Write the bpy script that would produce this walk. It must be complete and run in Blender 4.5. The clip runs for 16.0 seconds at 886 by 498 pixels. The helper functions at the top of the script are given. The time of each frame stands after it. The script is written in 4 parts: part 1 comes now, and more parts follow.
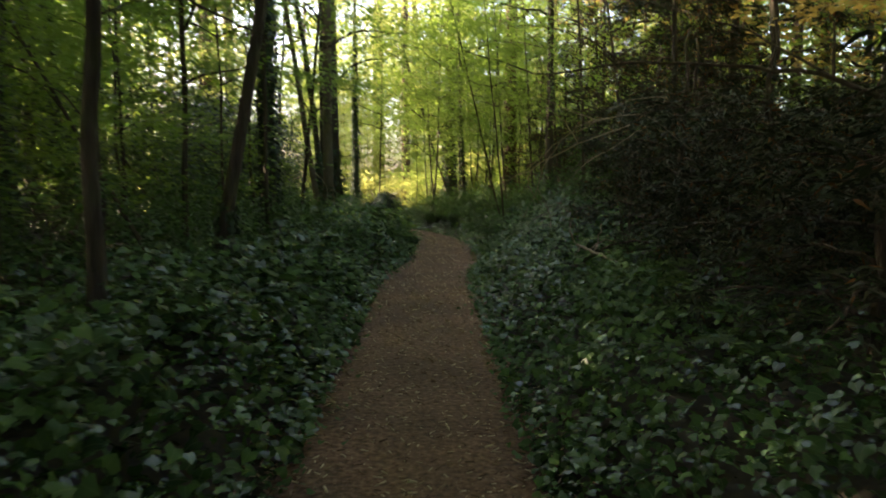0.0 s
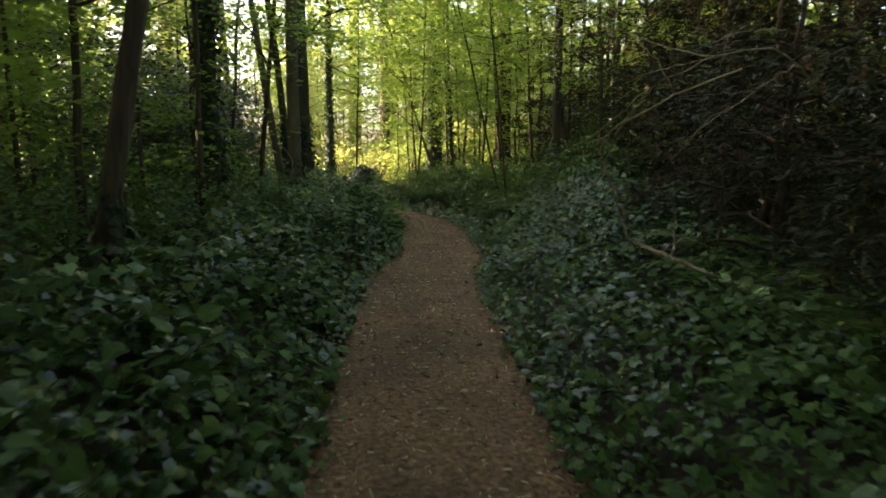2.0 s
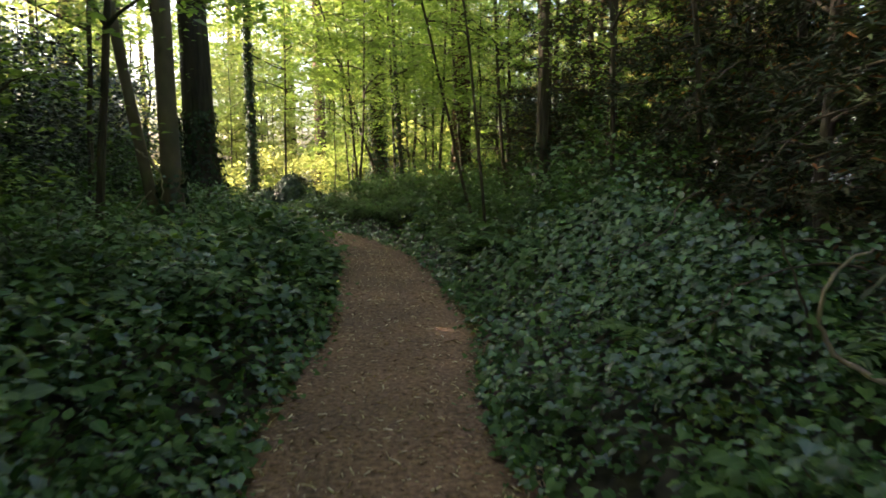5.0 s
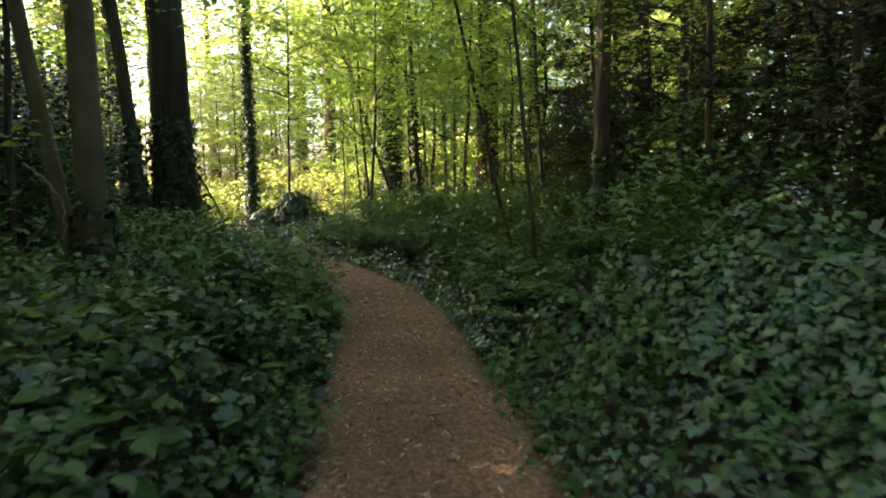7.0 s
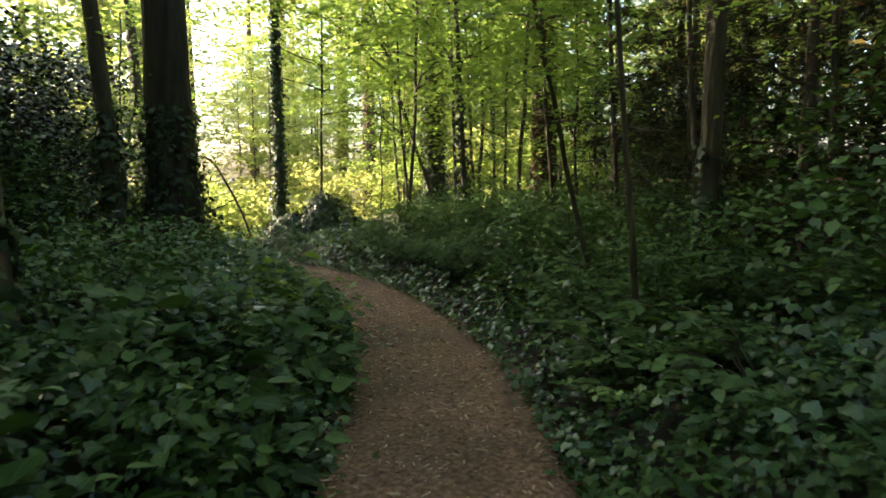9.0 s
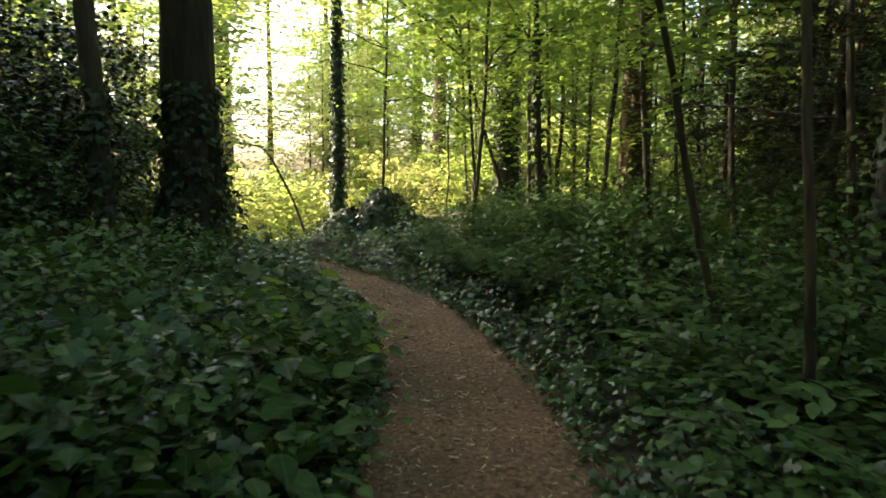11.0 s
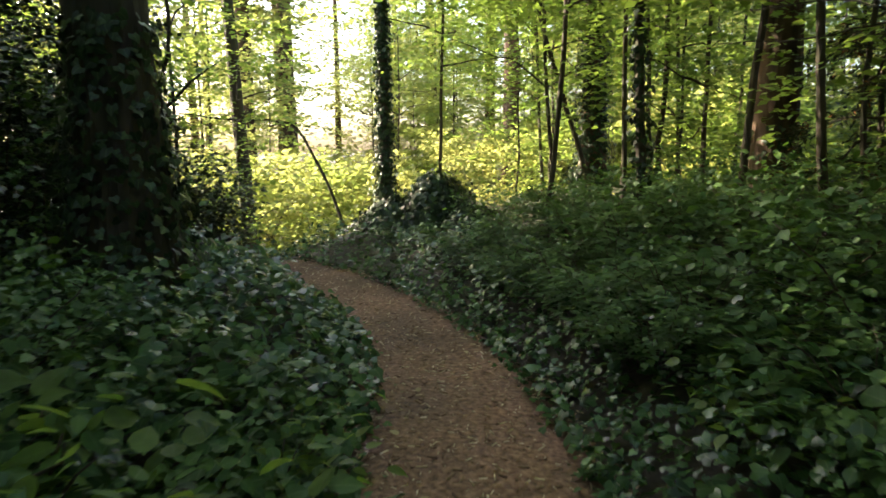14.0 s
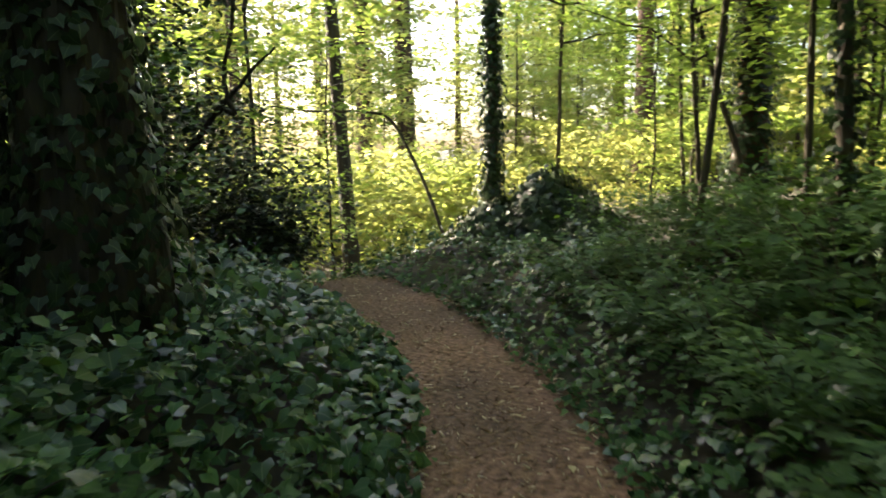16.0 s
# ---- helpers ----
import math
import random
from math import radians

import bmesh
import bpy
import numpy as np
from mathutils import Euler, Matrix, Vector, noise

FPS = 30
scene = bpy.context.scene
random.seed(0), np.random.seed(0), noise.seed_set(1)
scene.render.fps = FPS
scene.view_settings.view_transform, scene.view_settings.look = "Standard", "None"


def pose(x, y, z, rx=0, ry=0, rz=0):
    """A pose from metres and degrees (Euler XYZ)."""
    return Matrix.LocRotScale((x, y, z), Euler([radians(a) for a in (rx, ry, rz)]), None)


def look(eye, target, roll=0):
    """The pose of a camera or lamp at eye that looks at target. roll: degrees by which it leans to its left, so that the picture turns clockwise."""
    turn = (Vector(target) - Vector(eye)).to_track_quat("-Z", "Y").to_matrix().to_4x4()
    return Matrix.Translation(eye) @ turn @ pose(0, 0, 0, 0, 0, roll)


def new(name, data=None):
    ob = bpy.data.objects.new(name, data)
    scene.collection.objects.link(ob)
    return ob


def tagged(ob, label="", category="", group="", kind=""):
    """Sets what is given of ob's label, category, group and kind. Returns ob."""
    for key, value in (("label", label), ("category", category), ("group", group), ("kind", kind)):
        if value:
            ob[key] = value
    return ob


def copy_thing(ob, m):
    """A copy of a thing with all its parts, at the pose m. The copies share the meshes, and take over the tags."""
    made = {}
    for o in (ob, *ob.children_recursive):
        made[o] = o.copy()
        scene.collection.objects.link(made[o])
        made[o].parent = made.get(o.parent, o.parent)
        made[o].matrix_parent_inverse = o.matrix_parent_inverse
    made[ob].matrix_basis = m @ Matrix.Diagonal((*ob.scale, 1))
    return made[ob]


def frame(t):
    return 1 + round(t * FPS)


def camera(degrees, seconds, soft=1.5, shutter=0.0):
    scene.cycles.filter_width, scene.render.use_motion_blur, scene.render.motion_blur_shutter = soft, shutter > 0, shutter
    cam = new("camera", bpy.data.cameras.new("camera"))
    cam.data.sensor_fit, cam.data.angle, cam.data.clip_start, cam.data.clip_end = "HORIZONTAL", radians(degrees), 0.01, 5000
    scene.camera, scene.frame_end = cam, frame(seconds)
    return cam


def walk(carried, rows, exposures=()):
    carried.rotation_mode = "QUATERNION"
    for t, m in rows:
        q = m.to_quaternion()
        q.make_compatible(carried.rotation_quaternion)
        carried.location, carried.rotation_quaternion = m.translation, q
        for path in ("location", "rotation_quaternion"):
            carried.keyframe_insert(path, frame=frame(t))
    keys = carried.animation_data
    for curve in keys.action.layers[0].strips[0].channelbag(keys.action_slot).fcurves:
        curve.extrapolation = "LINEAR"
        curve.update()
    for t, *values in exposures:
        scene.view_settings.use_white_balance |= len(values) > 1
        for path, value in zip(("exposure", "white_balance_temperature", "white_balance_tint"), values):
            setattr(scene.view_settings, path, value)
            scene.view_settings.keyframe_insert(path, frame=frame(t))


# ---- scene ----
cam = camera(69.0, 16.0, soft=1.7, shutter=0.5)
METRES, EYE, TILT, LEAN, TURN = 18.0, 1.5, -5.7, 0.0, 0.0
ROWS = [
    (0.0, 0.0, 0.0, 0.0, 0.0, 0.0, 0.0),
    (0.5, -0.0058, 0.0355, 0.0032, -2.41, -2.06, 0.02),
    (1.0, -0.0093, 0.072, 0.0088, -0.54, -1.62, -0.37),
    (1.5, -0.0145, 0.1076, 0.0119, -3.57, -1.73, 0.01),
    (2.0, -0.0164, 0.1456, 0.0151, -2.06, -2.4, -0.03),
    (2.5, -0.0184, 0.1817, 0.0192, -3.43, -1.63, -0.66),
    (3.0, -0.019, 0.218, 0.023, -5.12, -2.35, 1.13),
    (3.5, -0.0182, 0.2547, 0.0302, -2.61, -1.6, 0.43),
    (4.0, -0.0182, 0.2914, 0.0359, -4.82, -1.77, 0.71),
    (6.5, -0.0135, 0.4759, 0.0534, -7.81, -2.69, 1.14),
    (7.0, -0.0118, 0.5094, 0.0583, -5.81, -0.99, 1.33),
    (7.5, -0.0138, 0.5409, 0.0609, -8.65, 0.04, 0.86),
    (8.0, -0.0122, 0.5726, 0.0642, -4.71, -0.47, 1.12),
    (10.5, -0.0002, 0.6967, 0.0773, 0.6, -1.05, 0.01),
    (11.0, 0.0012, 0.7226, 0.0799, 4.53, -1.41, -1.03),
    (11.5, -0.0004, 0.7496, 0.0818, 3.05, -1.94, -0.79),
    (12.0, 0.0003, 0.7771, 0.0844, 6.86, -2.74, -1.13),
    (12.5, -0.0001, 0.8033, 0.0857, 7.3, -2.75, -1.79),
    (13.0, -0.0004, 0.8297, 0.0879, 8.23, -3.3, -0.4),
    (13.5, 0.0005, 0.8565, 0.0918, 12.9, -2.65, -0.86),
    (14.0, -0.0021, 0.8839, 0.0934, 11.36, -3.21, -0.6),
    (14.5, -0.0032, 0.912, 0.0965, 15.51, -3.27, -0.46),
    (15.0, -0.0071, 0.9379, 0.0974, 16.27, -3.21, -2.19),
    (15.5, -0.0113, 0.9644, 0.0988, 18.38, -3.94, -0.39),
    (16.0, -0.0159, 0.9911, 0.1008, 22.3, -3.66, -0.91),
]
KELVIN, TINT = 6450.0, 13.0
EXPOSURE, SKY, SUN, SUN_UP, SUN_LEFT = 3.2, 0.12, 5.0, 26.0, 76.0

walk(cam, [(t, pose(0, 0, EYE, TILT, LEAN, TURN) @ pose(METRES * x, METRES * y, METRES * z, 90 + pitch, roll, yaw)) for t, x, y, z, yaw, pitch, roll in ROWS],
     exposures=[(0.0, EXPOSURE - 0.22, 7000.0, 17.0), (3.5, EXPOSURE + 0.03, 6700.0, 17.0), (7.5, EXPOSURE + 0.05, KELVIN, 15.0), (11.0, EXPOSURE - 0.12, KELVIN, TINT), (16.0, EXPOSURE - 0.17, KELVIN - 100, TINT)])

# ---- world and sun ----
world = bpy.data.worlds.new("evening_sky")
scene.world = world
world.use_nodes = True
wn = world.node_tree.nodes
sky = wn.new("ShaderNodeTexSky")
sky.sky_type, sky.sun_disc = "NISHITA", False
sky.sun_elevation, sky.sun_rotation = radians(SUN_UP), radians(-SUN_LEFT)
sky.air_density, sky.dust_density, sky.ozone_density = 1.0, 4.0, 0.5
wn["Background"].inputs["Strength"].default_value = SKY
world.node_tree.links.new(sky.outputs["Color"], wn["Background"].inputs["Color"])
sun_dir = Vector((-math.sin(radians(SUN_LEFT)) * math.cos(radians(SUN_UP)), math.cos(radians(SUN_LEFT)) * math.cos(radians(SUN_UP)), math.sin(radians(SUN_UP))))
sun = new("sun", bpy.data.lights.new("sun", "SUN"))
sun.data.energy, sun.data.angle, sun.data.color = SUN, radians(0.6), (1.0, 0.86, 0.62)
sun.matrix_world = look(sun_dir * 60, (0, 0, 0))

# ---- materials ----
rng = np.random.default_rng(7)


def material(name):
    m = bpy.data.materials.new(name)
    m.use_nodes = True
    n = m.node_tree.nodes
    return m, n, m.node_tree.links, n["Principled BSDF"], n["Material Output"]


def ramp(n, stops):
    r = n.new("ShaderNodeValToRGB")
    while len(r.color_ramp.elements) < len(stops):
        r.color_ramp.elements.new(0.5)
    for e, (p, c) in zip(r.color_ramp.elements, stops):
        e.position, e.color = p, (*c, 1)
    return r


def leaf_material(name, dark, mid, light, through_colour, mix=0.3, rough=0.45, rib=0.25, gloss=0.4, through_other=None):
    """A thin leaf: every leaf has its own shade, a paler midrib, and lets light through."""
    m, n, k, bsdf, out = material(name)
    geo, uv, obj = n.new("ShaderNodeNewGeometry"), n.new("ShaderNodeUVMap"), n.new("ShaderNodeObjectInfo")
    add = n.new("ShaderNodeMath"); add.operation = "ADD"
    fr = n.new("ShaderNodeMath"); fr.operation = "FRACT"
    k.new(geo.outputs["Random Per Island"], add.inputs[0]); k.new(obj.outputs["Random"], add.inputs[1]); k.new(add.outputs[0], fr.inputs[0])
    col = ramp(n, [(0.0, dark), (0.5, mid), (0.9, light), (1.0, tuple(min(1, c * 1.25) for c in light))])
    k.new(fr.outputs[0], col.inputs[0])
    sep = n.new("ShaderNodeSeparateXYZ"); k.new(uv.outputs[0], sep.inputs[0])
    ab = n.new("ShaderNodeMath"); ab.operation = "ABSOLUTE"; k.new(sep.outputs[0], ab.inputs[0])
    rr = ramp(n, [(0.0, (rib,) * 3), (0.045, (0, 0, 0))]); k.new(ab.outputs[0], rr.inputs[0])
    pale = n.new("ShaderNodeMixRGB"); pale.inputs[2].default_value = (0.22, 0.28, 0.14, 1)
    k.new(rr.outputs[0], pale.inputs[0]); k.new(col.outputs[0], pale.inputs[1])
    tex = n.new("ShaderNodeTexNoise"); tex.inputs["Scale"].default_value = 38
    mot = n.new("ShaderNodeMixRGB"); mot.blend_type = "MULTIPLY"; mot.inputs[0].default_value = 0.5
    mr = ramp(n, [(0.3, (0.55, 0.55, 0.5)), (0.7, (1, 1, 1))]); k.new(tex.outputs[0], mr.inputs[0])
    k.new(pale.outputs[0], mot.inputs[1]); k.new(mr.outputs[0], mot.inputs[2])
    k.new(mot.outputs[0], bsdf.inputs["Base Color"])
    bsdf.inputs["Roughness"].default_value, bsdf.inputs["Specular IOR Level"].default_value = rough, gloss
    tr = n.new("ShaderNodeBsdfTranslucent")
    tc = n.new("ShaderNodeMixRGB"); tc.blend_type = "MULTIPLY"; tc.inputs[0].default_value = 0.6; tc.inputs[1].default_value = (*through_colour, 1)
    if through_other:
        hue = ramp(n, [(0.15, through_colour), (0.85, through_other)])
        k.new(obj.outputs["Random"], hue.inputs[0]); k.new(hue.outputs[0], tc.inputs[1])
    k.new(mr.outputs[0], tc.inputs[2]); k.new(tc.outputs[0], tr.inputs[0])
    mx = n.new("ShaderNodeMixShader"); mx.inputs[0].default_value = mix
    k.new(bsdf.outputs[0], mx.inputs[1]); k.new(tr.outputs[0], mx.inputs[2]); k.new(mx.outputs[0], out.inputs["Surface"])
    return m


def bark_material(name, dark, light, moss=0.3, scale=9.0, stretch=0.22, bump=0.6):
    m, n, k, bsdf, out = material(name)
    co, mp = n.new("ShaderNodeTexCoord"), n.new("ShaderNodeMapping")
    mp.inputs["Scale"].default_value = (1, 1, stretch)
    k.new(co.outputs["Object"], mp.inputs[0])
    t1, t2, t3 = n.new("ShaderNodeTexNoise"), n.new("ShaderNodeTexVoronoi"), n.new("ShaderNodeTexNoise")
    t1.inputs["Scale"].default_value, t1.inputs["Detail"].default_value = scale, 6
    t2.inputs["Scale"].default_value = scale * 2.2
    t3.inputs["Scale"].default_value = 2.3
    k.new(mp.outputs[0], t1.inputs[0]); k.new(mp.outputs[0], t2.inputs[0]); k.new(co.outputs["Object"], t3.inputs[0])
    c1 = ramp(n, [(0.3, dark), (0.7, light)]); k.new(t1.outputs[0], c1.inputs[0])
    c3 = ramp(n, [(0.5, (0, 0, 0)), (0.72, (moss,) * 3)]); k.new(t3.outputs[0], c3.inputs[0])
    mm = n.new("ShaderNodeMixRGB"); mm.inputs[2].default_value = (0.07, 0.1, 0.035, 1)
    k.new(c3.outputs[0], mm.inputs[0]); k.new(c1.outputs[0], mm.inputs[1]); k.new(mm.outputs[0], bsdf.inputs["Base Color"])
    h = n.new("ShaderNodeMath"); h.operation = "ADD"; k.new(t1.outputs[0], h.inputs[0]); k.new(t2.outputs[0], h.inputs[1])
    b = n.new("ShaderNodeBump"); b.inputs["Strength"].default_value, b.inputs["Distance"].default_value = bump, 0.03
    k.new(h.outputs[0], b.inputs["Height"]); k.new(b.outputs[0], bsdf.inputs["Normal"])
    bsdf.inputs["Roughness"].default_value = 0.9
    return m


def soil_material(name, stops, scale, bump=0.5):
    m, n, k, bsdf, out = material(name)
    co = n.new("ShaderNodeTexCoord")
    t1, t2 = n.new("ShaderNodeTexNoise"), n.new("ShaderNodeTexNoise")
    t1.inputs["Scale"].default_value, t1.inputs["Detail"].default_value = scale, 8
    t2.inputs["Scale"].default_value = 1.1
    k.new(co.outputs["Object"], t1.inputs[0]); k.new(co.outputs["Object"], t2.inputs[0])
    c = ramp(n, stops); k.new(t1.outputs[0], c.inputs[0])
    c2 = ramp(n, [(0.3, (0.6, 0.6, 0.6)), (0.7, (1.15, 1.1, 1.05))]); k.new(t2.outputs[0], c2.inputs[0])
    mm = n.new("ShaderNodeMixRGB"); mm.blend_type = "MULTIPLY"; mm.inputs[0].default_value = 1
    k.new(c.outputs[0], mm.inputs[1]); k.new(c2.outputs[0], mm.inputs[2]); k.new(mm.outputs[0], bsdf.inputs["Base Color"])
    b = n.new("ShaderNodeBump"); b.inputs["Strength"].default_value, b.inputs["Distance"].default_value = bump, 0.02
    k.new(t1.outputs[0], b.inputs["Height"]); k.new(b.outputs[0], bsdf.inputs["Normal"])
    bsdf.inputs["Roughness"].default_value = 0.95
    return m


IVY = leaf_material("ivy_leaf", (0.022, 0.053, 0.023), (0.045, 0.1, 0.039), (0.082, 0.155, 0.054), (0.06, 0.13, 0.025), 0.15, 0.25, 0.4, 0.33)
IVY_GREEN = leaf_material("young_leaf", (0.026, 0.066, 0.02), (0.052, 0.115, 0.034), (0.095, 0.17, 0.05), (0.08, 0.17, 0.03), 0.22, 0.55, 0.4, 0.22)
BUSH = leaf_material("shrub_leaf", (0.036, 0.08, 0.028), (0.066, 0.135, 0.04), (0.11, 0.19, 0.055), (0.10, 0.2, 0.02), 0.25, 0.5)
MAPLE = leaf_material("maple_leaf", (0.045, 0.09, 0.022), (0.08, 0.14, 0.03), (0.13, 0.2, 0.045), (0.32, 0.46, 0.07), 0.46, 0.5)
# Lit copy of the maple leaf: sunlight is put into its yellower, clearer colour.
SUNNY = leaf_material("sunlit_leaf", (0.07, 0.11, 0.02), (0.11, 0.16, 0.028), (0.17, 0.2, 0.04), (0.36, 0.5, 0.09), 0.58, 0.5, through_other=(0.54, 0.54, 0.16))
NEEDLE = leaf_material("conifer_needle", (0.018, 0.03, 0.016), (0.03, 0.048, 0.022), (0.055, 0.06, 0.03), (0.05, 0.07, 0.02), 0.1, 0.6, 0.0, 0.2)
DEAD = leaf_material("dead_needle", (0.07, 0.038, 0.018), (0.14, 0.07, 0.03), (0.24, 0.12, 0.045), (0.3, 0.14, 0.045), 0.3, 0.8, 0.0, 0.2)
FERN = leaf_material("fern_leaf", (0.045, 0.095, 0.03), (0.08, 0.15, 0.042), (0.13, 0.2, 0.06), (0.18, 0.3, 0.05), 0.32, 0.55)
THIMBLE = leaf_material("layered_leaf", (0.03, 0.068, 0.027), (0.055, 0.112, 0.04), (0.088, 0.155, 0.055), (0.14, 0.25, 0.05), 0.3, 0.5, 0.3, 0.3)
# Holly leaf; as mound and trunk ivy it has shade put into the colour.
HOLLY_SHADED_IVY = leaf_material("holly_and_shaded_ivy_leaf", (0.01, 0.022, 0.011), (0.02, 0.042, 0.018), (0.034, 0.065, 0.026), (0.03, 0.06, 0.012), 0.08, 0.38, 0.3, 0.3)
BARK = bark_material("dark_bark", (0.022, 0.017, 0.012), (0.08, 0.06, 0.042), 0.35, bump=0.9)
BARK_DEEP = bark_material("furrowed_bark", (0.016, 0.012, 0.009), (0.06, 0.045, 0.032), 0.2, 6.5, 0.16, 0.9)
BARK_RED = bark_material("red_bark", (0.03, 0.018, 0.012), (0.105, 0.058, 0.036), 0.15, 7)
BARK_SMOOTH = bark_material("smooth_bark", (0.06, 0.046, 0.031), (0.15, 0.12, 0.08), 0.4, 5, 0.6, 0.35)
TWIG = bark_material("dead_twig", (0.035, 0.026, 0.019), (0.1, 0.075, 0.052), 0.0, 14)
PALE_WOOD = bark_material("weathered_wood", (0.14, 0.11, 0.08), (0.34, 0.285, 0.21), 0.0, 16, 0.15, 0.3)
SOIL = soil_material("forest_soil", [(0.3, (0.012, 0.011, 0.007)), (0.5, (0.03, 0.026, 0.016)), (0.7, (0.05, 0.042, 0.022))], 14)
MULCH = soil_material("bark_mulch", [(0.3, (0.072, 0.037, 0.025)), (0.5, (0.185, 0.1, 0.069)), (0.68, (0.32, 0.19, 0.135))], 26, 1.0)
CHIP = leaf_material("wood_chip", (0.1, 0.054, 0.038), (0.3, 0.19, 0.132), (0.7, 0.55, 0.41), (0.1, 0.07, 0.04), 0.0, 0.85, 0.0, 0.2)

# ---- plan ----
PATH_LINE = [(-8, -0.1, 0.7), (0, -0.13, 0.68), (3, -0.15, 0.67), (7.3, -0.24, 0.7), (10.4, -0.28, 0.72), (12.5, 0.03, 0.73), (16, -0.02, 0.68), (17.5, -0.15, 0.64),
             (19.2, -0.56, 0.58), (20.5, -0.96, 0.52), (21.6, -1.53, 0.47), (22.6, -2.27, 0.47), (23.5, -3.15, 0.56), (24.2, -4.1, 0.57), (24.8, -5.6, 0.6), (25.4, -8.0, 0.6), (27.5, -16.0, 0.6)]
PY, PX, PW = (np.array([p[i] for p in PATH_LINE], float) for i in range(3))


py = np.linspace(-8, 27.5, 143)
kernel = np.exp(-np.linspace(-2, 2, 9) ** 2)
kernel /= kernel.sum()
PX, PW = (np.convolve(np.pad(np.interp(py, PY, v), 4, mode="edge"), kernel, "valid") for v in (PX, PW))
PY = py


def path_x(y):
    return np.interp(y, PY, PX)


fine = np.linspace(-8, 27.5, 400)
FX, FY, FW = np.interp(fine, PY, PX), fine, np.interp(fine, PY, PW)


def beside(x, y):
    """Distance past the path's edge (minus: on the path), and the side (minus: left)."""
    x, y = np.atleast_1d(np.asarray(x, float)), np.atleast_1d(np.asarray(y, float))
    out = np.empty(len(x))
    for a in range(0, len(x), 20000):
        d = np.hypot(x[a:a + 20000, None] - FX, y[a:a + 20000, None] - FY)
        j = d.argmin(1)
        out[a:a + 20000] = d[np.arange(len(j)), j] - FW[j]
    return out, np.sign(x - path_x(y))


def smooth(v):
    v = np.clip(v, 0, 1)
    return v * v * (3 - 2 * v)


def waves(x, y):
    return (np.sin(x * 1.7 + y * 0.6 + 1.3) * np.sin(y * 1.3 - x * 0.5) * 0.5 + np.sin(x * 4.1 - y * 2.2) * np.sin(y * 3.7 + x * 1.9 + 2) * 0.3 + np.sin(x * 9.3 + y * 4.0) * np.sin(y * 8.1 - x * 3.1) * 0.2)


def drop(x, y):
    """The ground falls away to the left beyond the bend."""
    return 1.85 * smooth(((-x - 3.9) * 0.8 + (y - 24.2) * 0.5) / 5) * smooth((-x - 3.5) / 1.6) * smooth((y - 22.5) / 3)


def ground_z(x, y):
    x, y = np.atleast_1d(np.asarray(x, float)), np.atleast_1d(np.asarray(y, float))
    e, side = beside(x, y)
    left = 0.47 * smooth((e + 0.02) / 1.0) * (1 - 0.35 * smooth((y - 15) / 4))
    right = 0.2 * smooth((e + 0.02) / 0.9) + 0.2 * smooth((e - 0.9) / 1.6) + (0.8 * np.exp(-((x - 2.5) ** 2 / 0.9 + (y - 13.4) ** 2 / 2.2)) + 0.5 * np.exp(-((x - 2.3) ** 2 / 0.8 + (y - 10.9) ** 2 / 1.2))) * smooth(e / 0.6)
    right = right * (1 - 0.6 * smooth((y - 22) / 3) * smooth((0.5 - x) / 1.5))
    left = left + 0.14 * np.exp(-((x + 3.5) ** 2 + (y - 21.7) ** 2) / 1.5) * smooth(e / 0.5)
    z = np.where(side < 0, left, right)
    z = z + waves(x, y) * 0.16 * smooth((e - 0.1) / 1.0) + 0.012 * waves(x * 2, y * 2) * (e < 0.1)
    far = smooth((np.hypot(x, y - 12) - 25) / 30)
    return z * (1 - far) + far * 0.4 - drop(x, y)


# ---- mesh helpers ----
def thing(name, label, category, at=(0, 0, 0), group="", kind=""):
    ob = new(name)
    ob.location = at
    return tagged(ob, label, category, group, kind)


def mesh_object(name, verts, faces, mat, parent=None, label="", smooth_shade=True, uvs=None):
    me = bpy.data.meshes.new(name)
    if isinstance(faces, np.ndarray):
        k = faces.shape[1]
        me.vertices.add(len(verts)); me.vertices.foreach_set("co", np.asarray(verts, np.float32).ravel())
        me.loops.add(faces.size); me.loops.foreach_set("vertex_index", faces.astype(np.int32).ravel())
        me.polygons.add(len(faces)); me.polygons.foreach_set("loop_start", np.arange(0, faces.size, k, dtype=np.int32))
        if uvs is not None:
            me.uv_layers.new(name="UVMap").data.foreach_set("uv", np.asarray(uvs, np.float32)[faces.ravel()].ravel())
        me.update(calc_edges=True)
    else:
        me.from_pydata([tuple(v) for v in verts], [], faces)
    if smooth_shade:
        me.polygons.foreach_set("use_smooth", np.ones(len(me.polygons), bool))
    me.materials.append(mat)
    ob = new(name, me)
    ob.parent = parent
    if label:
        ob["label"] = label
    return ob


